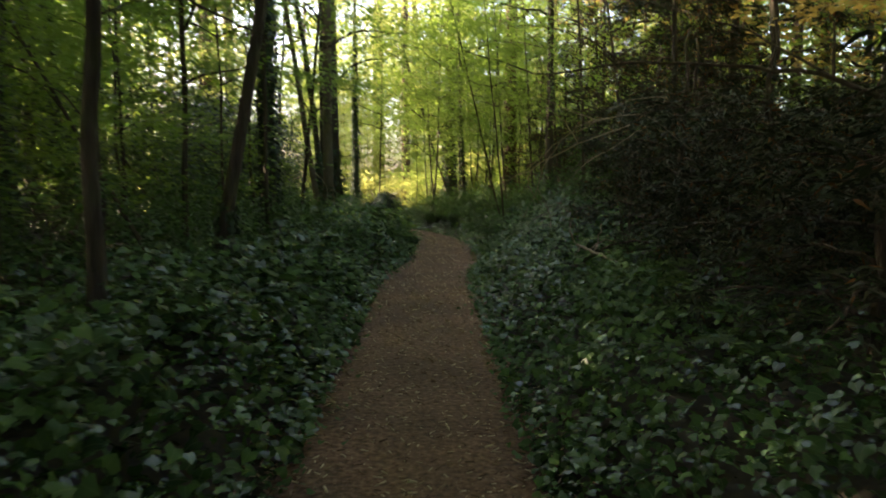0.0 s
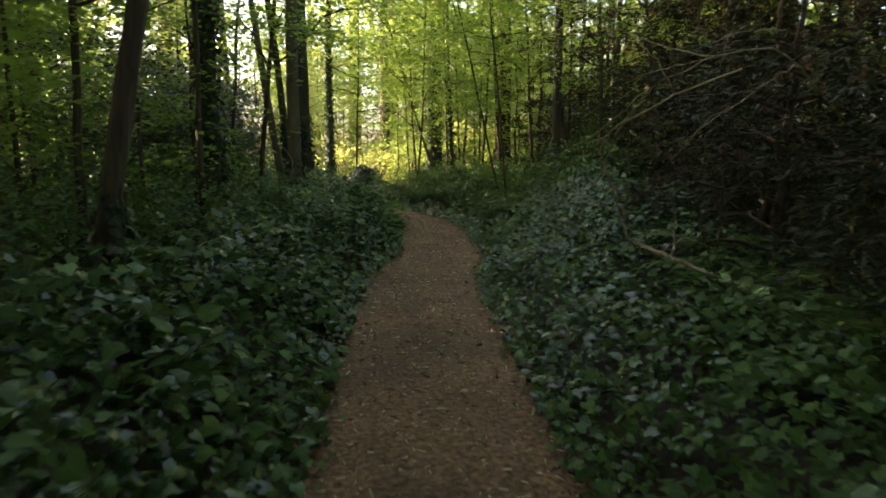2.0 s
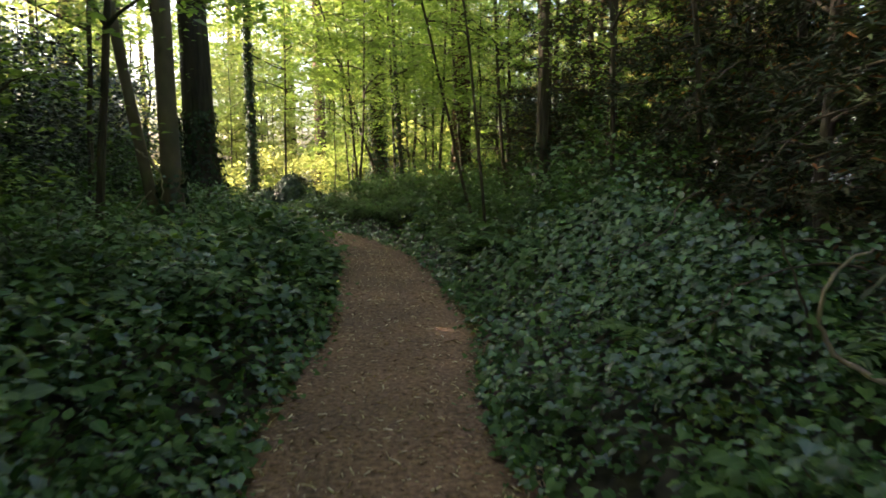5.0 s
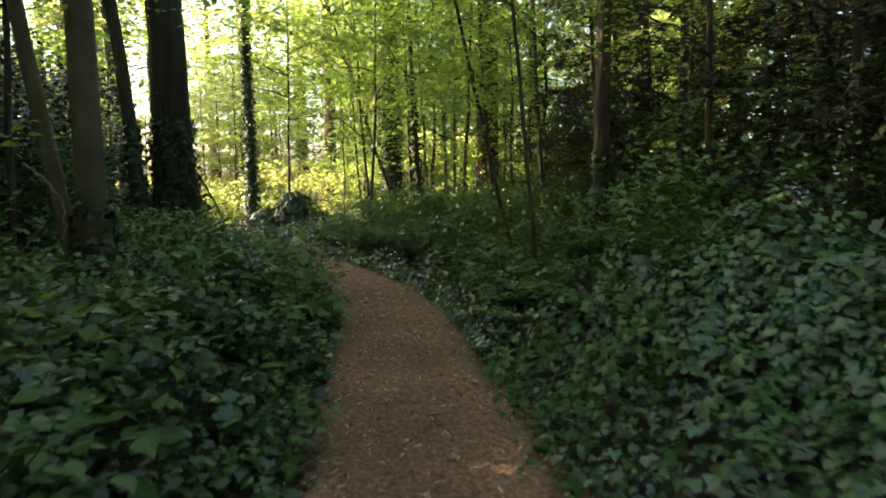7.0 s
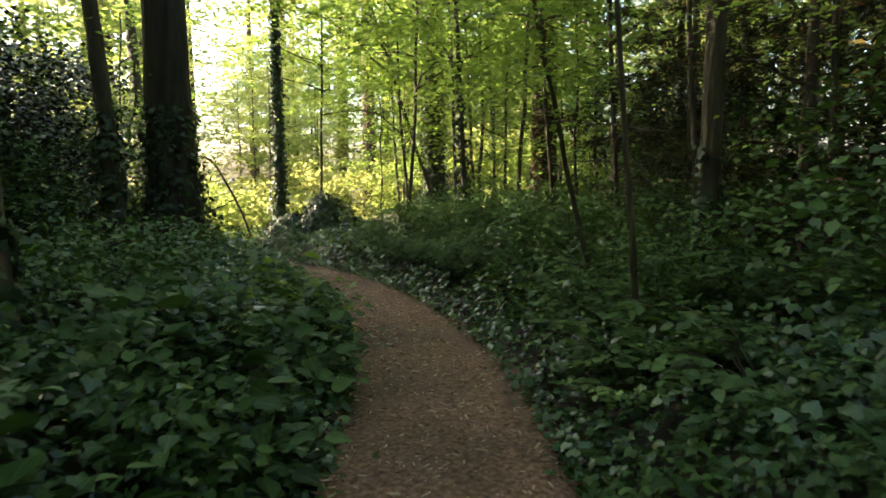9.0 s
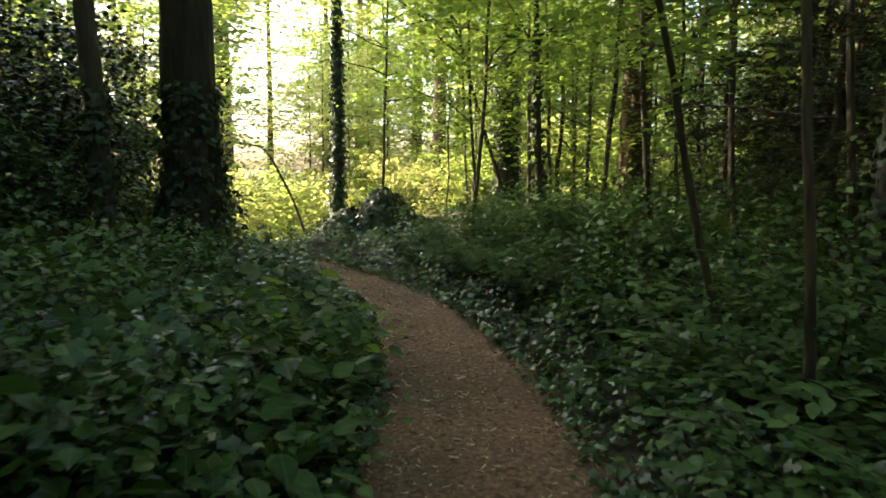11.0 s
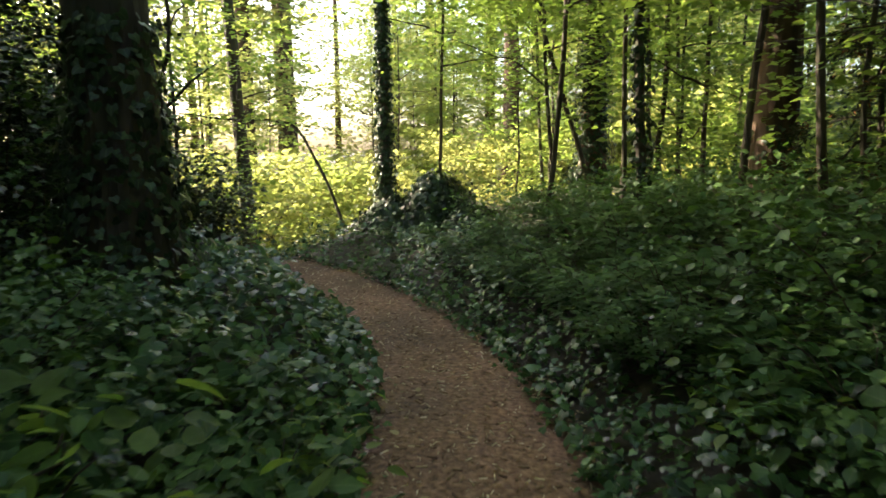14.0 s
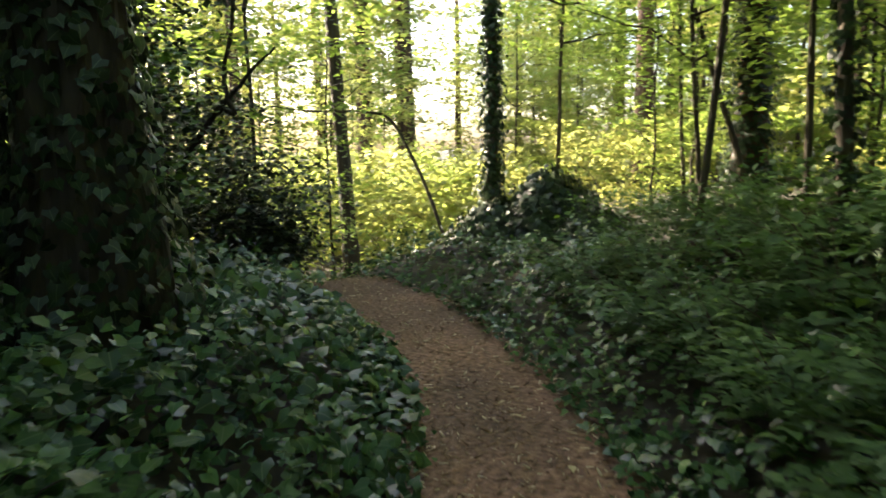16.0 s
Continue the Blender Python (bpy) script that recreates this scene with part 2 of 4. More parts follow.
# leaf shapes: outline in the leaf's own plane, stem at the origin, tip along y; faces are quads folded along the midrib
SHAPES = {
    "ivy": (np.array([(0, 0, 0), (0.37, -0.2, 0.0), (0.53, 0.2, -0.05), (0.31, 0.5, 0.02), (0, 0.9, -0.14), (-0.31, 0.5, 0.02), (-0.53, 0.2, -0.05), (-0.37, -0.2, 0.0), (0, 0.36, 0.06)]),
            np.array([(0, 1, 2, 8), (8, 2, 3, 4), (4, 5, 6, 8), (8, 6, 7, 0)])),
    "simple": (np.array([(0, 0, 0), (0.36, -0.14, 0.04), (0.46, 0.3, 0.03), (0, 0.95, -0.1), (-0.46, 0.3, 0.03), (-0.36, -0.14, 0.04)]), np.array([(0, 1, 2, 3), (0, 3, 4, 5)])),
    "broad": (np.array([(0, 0, 0), (0.36, 0.35, 0.08), (0, 1, -0.12), (-0.36, 0.35, 0.08), (0.27, 0.72, 0.05), (-0.27, 0.72, 0.05), (0, 0.5, 0.0)]),
              np.array([(0, 1, 4, 6), (6, 4, 2, 5), (0, 6, 5, 3)])),
    "ovate": (np.array([(0, 0, 0), (0.22, 0.08, 0.03), (0.39, 0.33, 0.06), (0.33, 0.63, 0.05), (0.14, 0.88, 0.0), (0, 1.1, -0.12), (-0.14, 0.88, 0.0), (-0.33, 0.63, 0.05), (-0.39, 0.33, 0.06), (-0.22, 0.08, 0.03), (0, 0.33, 0.0), (0, 0.65, -0.02)]),
              np.array([(0, 1, 2, 10), (10, 2, 3, 11), (11, 3, 4, 5), (0, 10, 8, 9), (10, 11, 7, 8), (11, 5, 6, 7)])),
    "plain": (np.array([(0, 0, 0), (0.38, 0.45, 0.1), (0, 1, -0.05), (-0.38, 0.45, 0.1)]), np.array([(0, 1, 2, 3)])),
    "narrow": (np.array([(0, 0, 0), (0.11, 0.3, 0.03), (0, 1, -0.1), (-0.11, 0.3, 0.03)]), np.array([(0, 1, 2, 3)])),
    "chip": (np.array([(-0.1, 0, 0), (0.1, 0.03, 0.02), (0.07, 1, 0.0), (-0.09, 0.94, 0.03), (-0.1, 0, -0.1), (0.1, 0.03, -0.1), (0.07, 1, -0.1), (-0.09, 0.94, -0.1)]),
             np.array([(0, 1, 2, 3), (0, 4, 5, 1), (1, 5, 6, 2), (2, 6, 7, 3), (3, 7, 4, 0)])),
}


def frames_for(normals, dirs):
    n = normals / np.linalg.norm(normals, axis=1)[:, None]
    t = dirs - n * (dirs * n).sum(1)[:, None]
    t /= np.linalg.norm(t, axis=1)[:, None] + 1e-9
    return np.cross(t, n), t, n


def leaf_cloud(name, shape, points, normals, dirs, sizes, mat, parent=None, label=""):
    V, F = SHAPES[shape]
    x, y, z = frames_for(normals, dirs)
    co = points[:, None, :] + sizes[:, None, None] * (V[None, :, 0, None] * x[:, None] + V[None, :, 1, None] * y[:, None] + V[None, :, 2, None] * z[:, None])
    faces = (F[None] + (np.arange(len(points)) * len(V))[:, None, None]).reshape(-1, 4)
    return mesh_object(name, co.reshape(-1, 3), faces, mat, parent, label, False, np.tile(V[:, :2], (len(points), 1)))


def up_normals(n, tilt, r):
    v = r.normal(0, tilt, (n, 3)); v[:, 2] = 1
    return v


def flat_dirs(n, r, droop=0.2):
    a = r.uniform(0, 2 * math.pi, n)
    return np.stack([np.cos(a), np.sin(a), -np.abs(r.normal(0, droop, n))], 1)


def tube_data(points, radii, sides=8, rough=0.0, r=None):
    """A tube through the points: verts and faces."""
    P = np.asarray(points, float)
    verts, faces = [], []
    T = np.gradient(P, axis=0)
    ref = np.array([0.31, 0.95, 0.05])
    for i, (p, t, rad) in enumerate(zip(P, T, radii)):
        t = t / (np.linalg.norm(t) + 1e-9)
        u = np.cross(t, ref); u /= np.linalg.norm(u) + 1e-9
        w = np.cross(t, u)
        for s in range(sides):
            a = 2 * math.pi * s / sides
            k = rad * (1 + (rough * r.normal() if r is not None and rough else 0))
            verts.append(p + k * (math.cos(a) * u + math.sin(a) * w))
    for i in range(len(P) - 1):
        for s in range(sides):
            a, b = i * sides + s, i * sides + (s + 1) % sides
            faces.append((a, b, b + sides, a + sides))
    faces.append(tuple(range(sides - 1, -1, -1)))
    faces.append(tuple(range((len(P) - 1) * sides, len(P) * sides)))
    return verts, faces


def tube(name, points, radii, mat, parent=None, sides=8, rough=0.0, label="", r=None):
    v, f = tube_data(points, radii, sides, rough, r)
    return mesh_object(name, v, f, mat, parent, label)


def many_tubes(name, list_of, mat, parent, sides=4, label=""):
    V, F = [], []
    for pts, rad in list_of:
        v, f = tube_data(pts, rad, sides)
        F += [tuple(i + len(V) for i in q) for q in f]
        V += v
    return mesh_object(name, V, F, mat, parent, label)


def bent(a, b, steps, sag, r, wobble=0.06):
    """Points from a to b with a sag in the middle and small wobbles."""
    a, b = np.array(a, float), np.array(b, float)
    L = np.linalg.norm(b - a)
    s = np.linspace(0, 1, steps)[:, None]
    p = a + (b - a) * s + r.normal(0, wobble * L / steps, (steps, 3)) * np.sin(s * math.pi)
    p[:, 2] += sag * L * np.sin(s[:, 0] * math.pi)
    return p


# ---- ground and path ----
def axis(lo, a, b, hi, step):
    mid = np.arange(a, b + 1e-6, step)
    k = np.linspace(0, 1, 26)[1:] ** 2.2
    return np.concatenate([(a - k * (a - lo))[::-1], mid, b + k * (hi - b)])


gx, gy = axis(-900, -8, 8, 900, 0.16), axis(-900, -4, 31, 900, 0.16)
X, Y = np.meshgrid(gx, gy)
Z = ground_z(X.ravel(), Y.ravel())
e, _ = beside(X.ravel(), Y.ravel())
i = np.arange(len(gx) * len(gy)).reshape(len(gy), len(gx))
quads = np.stack([i[:-1, :-1], i[:-1, 1:], i[1:, 1:], i[1:, :-1]], -1).reshape(-1, 4)
ground = mesh_object("ground", np.stack([X.ravel(), Y.ravel(), Z - 0.03 * (e < 0.12)], 1), quads, SOIL)
tagged(ground, "dark brown forest soil with leaf litter", "ground", kind="structure")

ys = np.linspace(-7.5, 25.6, 260)
cx, w = np.interp(ys, PY, PX), np.interp(ys, PY, PW)
tang = np.stack([np.gradient(cx), np.gradient(ys)], 1); tang /= np.linalg.norm(tang, axis=1)[:, None]
nrm = np.stack([tang[:, 1], -tang[:, 0]], 1)
us = np.linspace(-1, 1, 15)
ragged = 1 + 0.07 * np.sin(ys * 3.1) * np.sin(ys * 7.7 + 1) + 0.05 * np.sin(ys * 13.3)
pts = np.stack([cx, ys], 1)[:, None] + nrm[:, None] * (us[None, :, None] * (w * ragged * 1.22)[:, None, None])
pz = 0.012 * waves(pts[..., 0] * 2, pts[..., 1] * 2) + 0.006 - 0.02 * np.abs(us)[None] ** 6 - drop(pts[..., 0], pts[..., 1])
i = np.arange(len(ys) * 15).reshape(len(ys), 15)
quads = np.stack([i[:-1, :-1], i[:-1, 1:], i[1:, 1:], i[1:, :-1]], -1).reshape(-1, 4)
path = mesh_object("path", np.concatenate([pts, pz[..., None]], 2).reshape(-1, 3), quads, MULCH)
tagged(path, "trodden brown woodland path of shredded bark", "path", kind="structure")


def edge_points(n, r, lo=-2, hi=25):
    """Points along both edges of the path, thinning outwards and inwards."""
    y = r.uniform(lo, hi, n)
    d = np.interp(y, PY, PW) * r.choice([-1, 1], n) * (1.0 + r.normal(0, 0.13, n))
    x, y2 = np.interp(y, PY, PX) + np.interp(y, ys, nrm[:, 0]) * d, y + np.interp(y, ys, nrm[:, 1]) * d
    return np.stack([x, y2, np.maximum(ground_z(x, y2), -drop(x, y2)) + 0.018], 1)


def path_points(n, r, lo=-2, hi=25, spread=1.0):
    y = r.uniform(lo, hi, n)
    u = r.uniform(-1, 1, n) * spread
    c, ww = np.interp(y, PY, PX), np.interp(y, PY, PW)
    nx, ny = np.interp(y, ys, nrm[:, 0]), np.interp(y, ys, nrm[:, 1])
    x, y2 = c + nx * u * ww, y + ny * u * ww
    return np.stack([x, y2, 0.012 * waves(x * 2, y2 * 2) + 0.012 - 0.05 * np.abs(u) ** 6 - drop(x, y2)], 1)


r = np.random.default_rng(3)
P = path_points(15500, r, spread=1.16)
leaf_cloud("wood_chip_litter", "chip", P, up_normals(len(P), 0.25, r), flat_dirs(len(P), r, 0.1), 0.012 + 0.048 * r.uniform(0, 1, len(P)) ** 2, CHIP, path, "shredded bark and wood chips")["kind"] = "stuff"

P = edge_points(7000, r)
leaf_cloud("edge_litter", "chip", P, up_normals(len(P), 0.35, r), flat_dirs(len(P), r, 0.1), r.uniform(0.02, 0.06, len(P)), CHIP, path, "dry chips and stalks along the edges")["kind"] = "stuff"
P = edge_points(2600, r)
leaf_cloud("creeping_leaf_mass", "simple", P + np.array([0, 0, 0.015]), up_normals(len(P), 0.4, r), flat_dirs(len(P), r, 0.1), r.uniform(0.025, 0.055, len(P)), IVY_GREEN, path, "small green leaves creeping over the edges")["kind"] = "stuff"

# ---- plants ----
def stem_points(x, y, top, lean=(0, 0), steps=9, bend=0.15, seed=0):
    r = np.random.default_rng(seed)
    z0 = float(ground_z(x, y)[0]) - 0.1
    s = np.linspace(0, 1, steps)
    k = np.cumsum(r.normal(0, bend, (steps, 2)), 0) * 0.25
    k -= k[0]
    return np.stack([x + lean[0] * s * (top - z0) + k[:, 0], y + lean[1] * s * (top - z0) + k[:, 1], z0 + s * (top - z0)], 1)


def sprays(centres, radius, count, flat, size, r, tilt=0.35, droop=0.35):
    """Leaves in loose flat sprays round the centres: points, normals, directions, sizes."""
    k = len(centres)
    idx = r.integers(0, k, count)
    off = r.normal(0, 1, (count, 3)) * np.array([radius, radius, radius * flat])
    lean = r.normal(0, 0.25, (k, 2))
    off[:, 2] += (off[:, :2] * lean[idx]).sum(1) - 0.25 * np.hypot(off[:, 0], off[:, 1])
    P = centres[idx] + off
    d = off.copy(); d[:, 2] = 0
    d += r.normal(0, 0.5 * radius, (count, 3)); d[:, 2] -= droop * radius
    return P, up_normals(count, tilt, r), d, r.uniform(0.6, 1.3, count) * size


def crown_centres(n, rx, z0, z1, r, hollow=0.35, shape="dome"):
    a = r.uniform(0, 2 * math.pi, n)
    h = r.uniform(0, 1, n)
    prof = np.sin(np.clip(h, 0.06, 1) * math.pi * 0.5 + 0.5) if shape == "dome" else (1 - 0.85 * h)
    q = rx * prof * np.sqrt(r.uniform(hollow ** 2, 1, n))
    return np.stack([q * np.cos(a), q * np.sin(a), z0 + h * (z1 - z0)], 1)


def limbs(parent, pts, targets, rad, mat, r, sides=5):
    """A limb from the stem to each target; the stem's lower points carry the lower limbs."""
    for c in targets:
        j = int(np.clip(np.searchsorted(pts[:, 2], c[2] - 0.45 * np.hypot(c[0] - pts[0, 0], c[1] - pts[0, 1])), 1, len(pts) - 1))
        a = pts[j]
        L = np.linalg.norm(c - a)
        p = bent(a, c, 6, 0.06, r, 0.25)
        tube("limb", p, np.linspace(min(rad * 0.5, 0.02 + 0.012 * L), 0.006, 6), mat, parent, sides)


def broadleaf_tree(name, label, x, y, rad, top, lean=(0, 0), bark=None, leaf=None, crown=(2.5, 3.0, 9.0), leaves=3000, size=0.13, seed=1, ivy=0, ivy_to=3.0, clusters=46, nlimbs=6, bend=0.15, flare=0.35, spray=0.5, group="", via=None):
    r = np.random.default_rng(seed)
    z0 = float(ground_z(x, y)[0])
    t = thing(name, label, "tree", (x, y, z0), group)
    pts = stem_points(x, y, top, lean, 13, bend, seed) - np.array([x, y, z0])
    if via:
        pts[:, 0] += np.interp(pts[:, 2], [v[0] for v in via], [v[1] for v in via])
    s = np.linspace(0, 1, 13)
    radii = rad * (1 - 0.6 * s) + rad * flare * np.exp(-s * top / 0.35)
    fs = np.linspace(0, 1, 18 if group else 40)
    pf = np.stack([np.interp(fs, s, pts[:, q]) for q in range(3)], 1)
    tube("trunk", pf, np.interp(fs, s, radii), bark or BARK, t, 14 if rad > 0.1 else 8, 0.035, r=r)
    if leaves:
        C = crown_centres(clusters, crown[0], crown[1], crown[2], r)
        tp = np.stack([np.interp(C[:, 2], pts[:, 2], pts[:, q]) for q in range(2)], 1)
        C[:, :2] += tp
        limbs(t, pts, C[r.permutation(clusters)[:nlimbs]], rad, bark or BARK, r)
        if not group:
            leaves, size = int(leaves * (1.6 if y < 22 else 1.5)), max(0.085, size * (0.62 if y < 22 else 0.85))
        leaf_cloud("crown", "plain" if size > 0.1 or not group else "broad", *sprays(C, spray, leaves, 0.13, size, r, 0.28), leaf or MAPLE, t)
    if ivy:
        q = r.uniform(0, 1, ivy) ** 1.3 * ivy_to
        a = r.uniform(0, 2 * math.pi, ivy)
        rr = np.interp(q, pts[:, 2], radii) + np.abs(r.normal(0.03, 0.06, ivy)) * (1.25 - q / ivy_to) * (1 + rad * 2)
        c = np.stack([np.interp(q, pts[:, 2], pts[:, k]) for k in range(2)], 1)
        P = np.stack([c[:, 0] + rr * np.cos(a), c[:, 1] + rr * np.sin(a), q], 1)
        N = np.stack([np.cos(a), np.sin(a), r.normal(0.35, 0.3, ivy)], 1) + r.normal(0, 0.3, (ivy, 3))
        D = np.stack([r.normal(0, 0.5, ivy), r.normal(0, 0.5, ivy), -np.ones(ivy)], 1)
        leaf_cloud("ivy", "ivy", P, N, D, r.uniform(0.05, 0.1, ivy), HOLLY_SHADED_IVY, t, "dark green ivy climbing the trunk")
    return t


def bush(name, label, x, y, rad, high, leaf, leaves=1200, size=0.07, seed=1, shape="broad", group="", spray=0.22, stems=7, low=0.05):
    r = np.random.default_rng(seed)
    z0 = float(ground_z(x, y)[0])
    t = thing(name, label, "shrub", (x, y, z0), group)
    C = crown_centres(max(8, int(leaves / 45)), rad, low, high, r, 0.2)
    for c in C[r.permutation(len(C))[:stems]]:
        tube("stem", bent((c[0] * 0.12, c[1] * 0.12, -0.05), c, 6, 0.08, r, 0.2), np.linspace(0.012, 0.004, 6), TWIG, t, 4)
    leaf_cloud("foliage", shape, *sprays(C, spray, leaves, 0.45, size, r, 0.5, 0.5), leaf, t)
    return t


def compound_shrub(name, label, rad, high, leaf, stems, per, leaflets, size, seed, group):
    """Arching stems that carry flat compound leaves: leaflets in pairs along a stalk and one at its end."""
    r = np.random.default_rng(seed)
    t = thing(name, label, "shrub", (0, 0, 0), group)
    P, N, D, S = [], [], [], []
    for k in range(stems):
        a = k * 2.4 + r.normal(0, 0.3)
        reach = rad * math.sqrt(r.uniform(0.08, 1))
        tip = np.array([math.cos(a) * reach, math.sin(a) * reach, high * r.uniform(0.55, 1.0) * (1.1 - 0.35 * reach / rad)])
        p = bent((tip[0] * 0.15, tip[1] * 0.15, -0.05), tip, 9, 0.16, r, 0.12)
        tube("stem", p, np.linspace(0.008, 0.003, 9), TWIG, t, 4)
        for m in range(per):
            f = 0.3 + 0.7 * (m + r.uniform(0, 1)) / per
            at = np.array([np.interp(f, np.linspace(0, 1, 9), p[:, q]) for q in range(3)])
            b = a + (1 if m % 2 else -1) * r.uniform(0.4, 1.4)
            L = size * leaflets * r.uniform(0.32, 0.48)
            out = np.array([math.cos(b), math.sin(b), r.uniform(-0.3, 0.15)])
            side = np.array([-math.sin(b), math.cos(b), 0])
            up = np.array([0, 0, 1.0]) + r.normal(0, 0.16, 3)
            for q in range(leaflets):
                g = 0.35 + 0.65 * (q // 2) / max(1, (leaflets - 1) // 2)
                w = 0 if q == leaflets - 1 else (1 if q % 2 else -1)
                P.append(at + out * L * g - np.array([0, 0, 0.25 * L * g * g]))
                D.append(out * (0.5 if w else 1) + side * w * 0.9 + np.array([0, 0, -0.15]))
                N.append(up + r.normal(0, 0.12, 3)); S.append(size * r.uniform(0.8, 1.15) * (1.15 if not w else 1.0 - 0.25 * g))
    leaf_cloud("foliage", "broad", np.array(P), np.array(N), np.array(D), np.array(S), leaf, t)
    return t


def put(ob, x, y, turn, scale):
    c = copy_thing(ob, pose(x, y, float(ground_z(x, y)[0]), 0, 0, turn))
    c.scale = (scale, scale, scale * 0.96)
    return c


# ---- ivy beds beside the path ----
def ivy_bed(side, label, seed):
    r = np.random.default_rng(seed)
    bed = thing("ivy_bed", label, "ivy", (0, 0, 0))
    n = 84000
    y = r.uniform(-1.5, 31, n)
    e = np.abs(r.normal(0, 1.9, n)) - 0.06
    nx, ny, c, ww = np.interp(y, ys, nrm[:, 0]), np.interp(y, ys, nrm[:, 1]), np.interp(y, PY, PX), np.interp(y, PY, PW)
    x, y = c + side * nx * (ww + e), y + side * ny * (ww + e)
    ed, sd = beside(x, y)
    thin = 0.35 + 0.65 * np.exp(-np.maximum(np.abs(ed) - 1.5, 0) / 2)
    clump = waves(x * 2.3, y * 2.3)
    keep = (r.uniform(0, 1, n) < 0.5 + 0.5 * smooth((clump + 0.45) / 0.6)) & (ed > -0.06 - 0.2 * r.uniform(0, 1, n) ** 2 + 0.16 * waves(x * 1.7, y * 1.7)) & (ed < 6) & (r.uniform(0, 1, n) < thin * (0.55 + 0.45 * (r.uniform(0, 1, n) < 0.5 + waves(x, y))))
    if side > 0:
        keep &= ~((y > 23.5) & (ed > 4))
    x, y, ed, clump = x[keep], y[keep], ed[keep], clump[keep]
    n = len(x)
    lift = np.abs(r.normal(0, 1, n)) * 0.05 + r.uniform(0, 1, n) ** 1.3 * 0.36 * smooth((ed + 0.05) / 0.7) * np.clip(0.7 + 1.1 * clump, 0.12, 1.6)
    P = np.stack([x, y, ground_z(x, y) + 0.025 + lift], 1)
    N = up_normals(n, 0.5, r)
    N[:, 0] += -side * 0.25; N[:, 1] -= 0.12
    D = flat_dirs(n, r, 0.25); D[:, 0] -= side * 0.45; D[:, 1] -= 0.25
    if side > 0:
        hx, hy = np.concatenate([r.normal(2.3, 0.6, 9500), r.normal(2.1, 0.5, 5500)]), np.concatenate([r.normal(13.4, 1.05, 9500), r.normal(10.8, 0.75, 5500)])
        he, hs = beside(hx, hy)
        ok = (he > 0.1) & (hs > 0)
        hx, hy, he = hx[ok], hy[ok], he[ok]
        m = len(hx)
        slope = np.stack([(ground_z(hx + 0.1, hy) - ground_z(hx - 0.1, hy)) / 0.2, (ground_z(hx, hy + 0.1) - ground_z(hx, hy - 0.1)) / 0.2], 1)
        P = np.concatenate([P, np.stack([hx, hy, ground_z(hx, hy) + 0.06 + 0.17 * r.uniform(0, 1, m)], 1)])
        N = np.concatenate([N, np.concatenate([-0.9 * slope, np.ones((m, 1))], 1) + r.normal(0, 0.3, (m, 3))])
        D = np.concatenate([D, np.concatenate([-slope - np.array([0.15, 0.15]), np.full((m, 1), -0.3)], 1) + r.normal(0, 0.35, (m, 3))])
        x, y, ed, n = P[:, 0], P[:, 1], np.concatenate([ed, he]), n + m
    S = (0.034 + 0.07 * r.uniform(0, 1, n) ** 1.4) * (0.8 if side > 0 else 1.0) * (1 + 0.25 * smooth((ed - 2) / 2))
    young = waves(x * 0.8 + 5, y * 0.8) + r.normal(0, 0.12, n) > np.where(side > 0, 0.3 - 0.4 * smooth((11 - y) / 5) * smooth((y - 3.5) / 2), 0.34)
    near = np.where((ed < 0.9) & (y > 13) & (y < 21) & ~young)[0][:300]
    mask = np.ones(n, bool); mask[near] = False
    close = ed < (1.7 if side > 0 else 1.0)
    for nm, mk, mt, sh in (("ivy_mass", mask & ~young & close, IVY, "ivy"), ("young_leaf_mass", mask & young & close, IVY_GREEN, "ivy"),
                           ("ivy_mass", mask & ~young & ~close, IVY, "simple"), ("young_leaf_mass", mask & young & ~close, IVY_GREEN, "simple")):
        leaf_cloud(nm, sh, P[mk], N[mk], D[mk], S[mk], mt, bed)["kind"] = "stuff"
    bx, by, bz = frames_for(N, D)
    return bed, [(Matrix(((*bx[j], 0), (*by[j], 0), (*bz[j], 0), (0, 0, 0, 1))).transposed(), P[j], S[j]) for j in near]


bed_left, near_left = ivy_bed(-1, "glossy dark green ivy covering a low bank", 11)
bed_right, near_right = ivy_bed(1, "dark green ivy and young leaves carpeting the ground", 12)

# ---- trees that stand by the path ----
NX, NY = -8.33, 31.5
broadleaf_tree("young_tree", "thin dark bent tree rising from the ivy", -2.5, 4.6, 0.062, 9, (0.03, 0.0), BARK, MAPLE, (3.0, 3.8, 10), 2000, 0.18, 21, 0, bend=0.04, via=[(0, 0), (0.8, 0.0), (1.4, -0.04), (2.0, 0.02), (2.35, 0.1), (2.8, 0.05), (4, 0.1)])
broadleaf_tree("leaning_tree", "leaning brown trunk with mossy bark", -2.45, 6.88, 0.072, 11, (0.18, 0.02), BARK, MAPLE, (3.2, 4.4, 11), 2600, 0.2, 22, 200, 0.9, bend=0.05)
broadleaf_tree("ivy_clad_tree", "dark trunk wrapped in climbing ivy", -3.04, 11.33, 0.13, 13, (0.0, 0.0), BARK, MAPLE, (3.6, 5.0, 12), 2600, 0.22, 23, 2400, 6, bend=0.05)
broadleaf_tree("pale_tree", "smooth grey-brown trunk beside the path", -2.68, 15.17, 0.13, 14, (0.005, 0.0), BARK_SMOOTH, MAPLE, (3.6, 5.0, 13), 2600, 0.22, 24, 300, 1.0, bend=0.04)
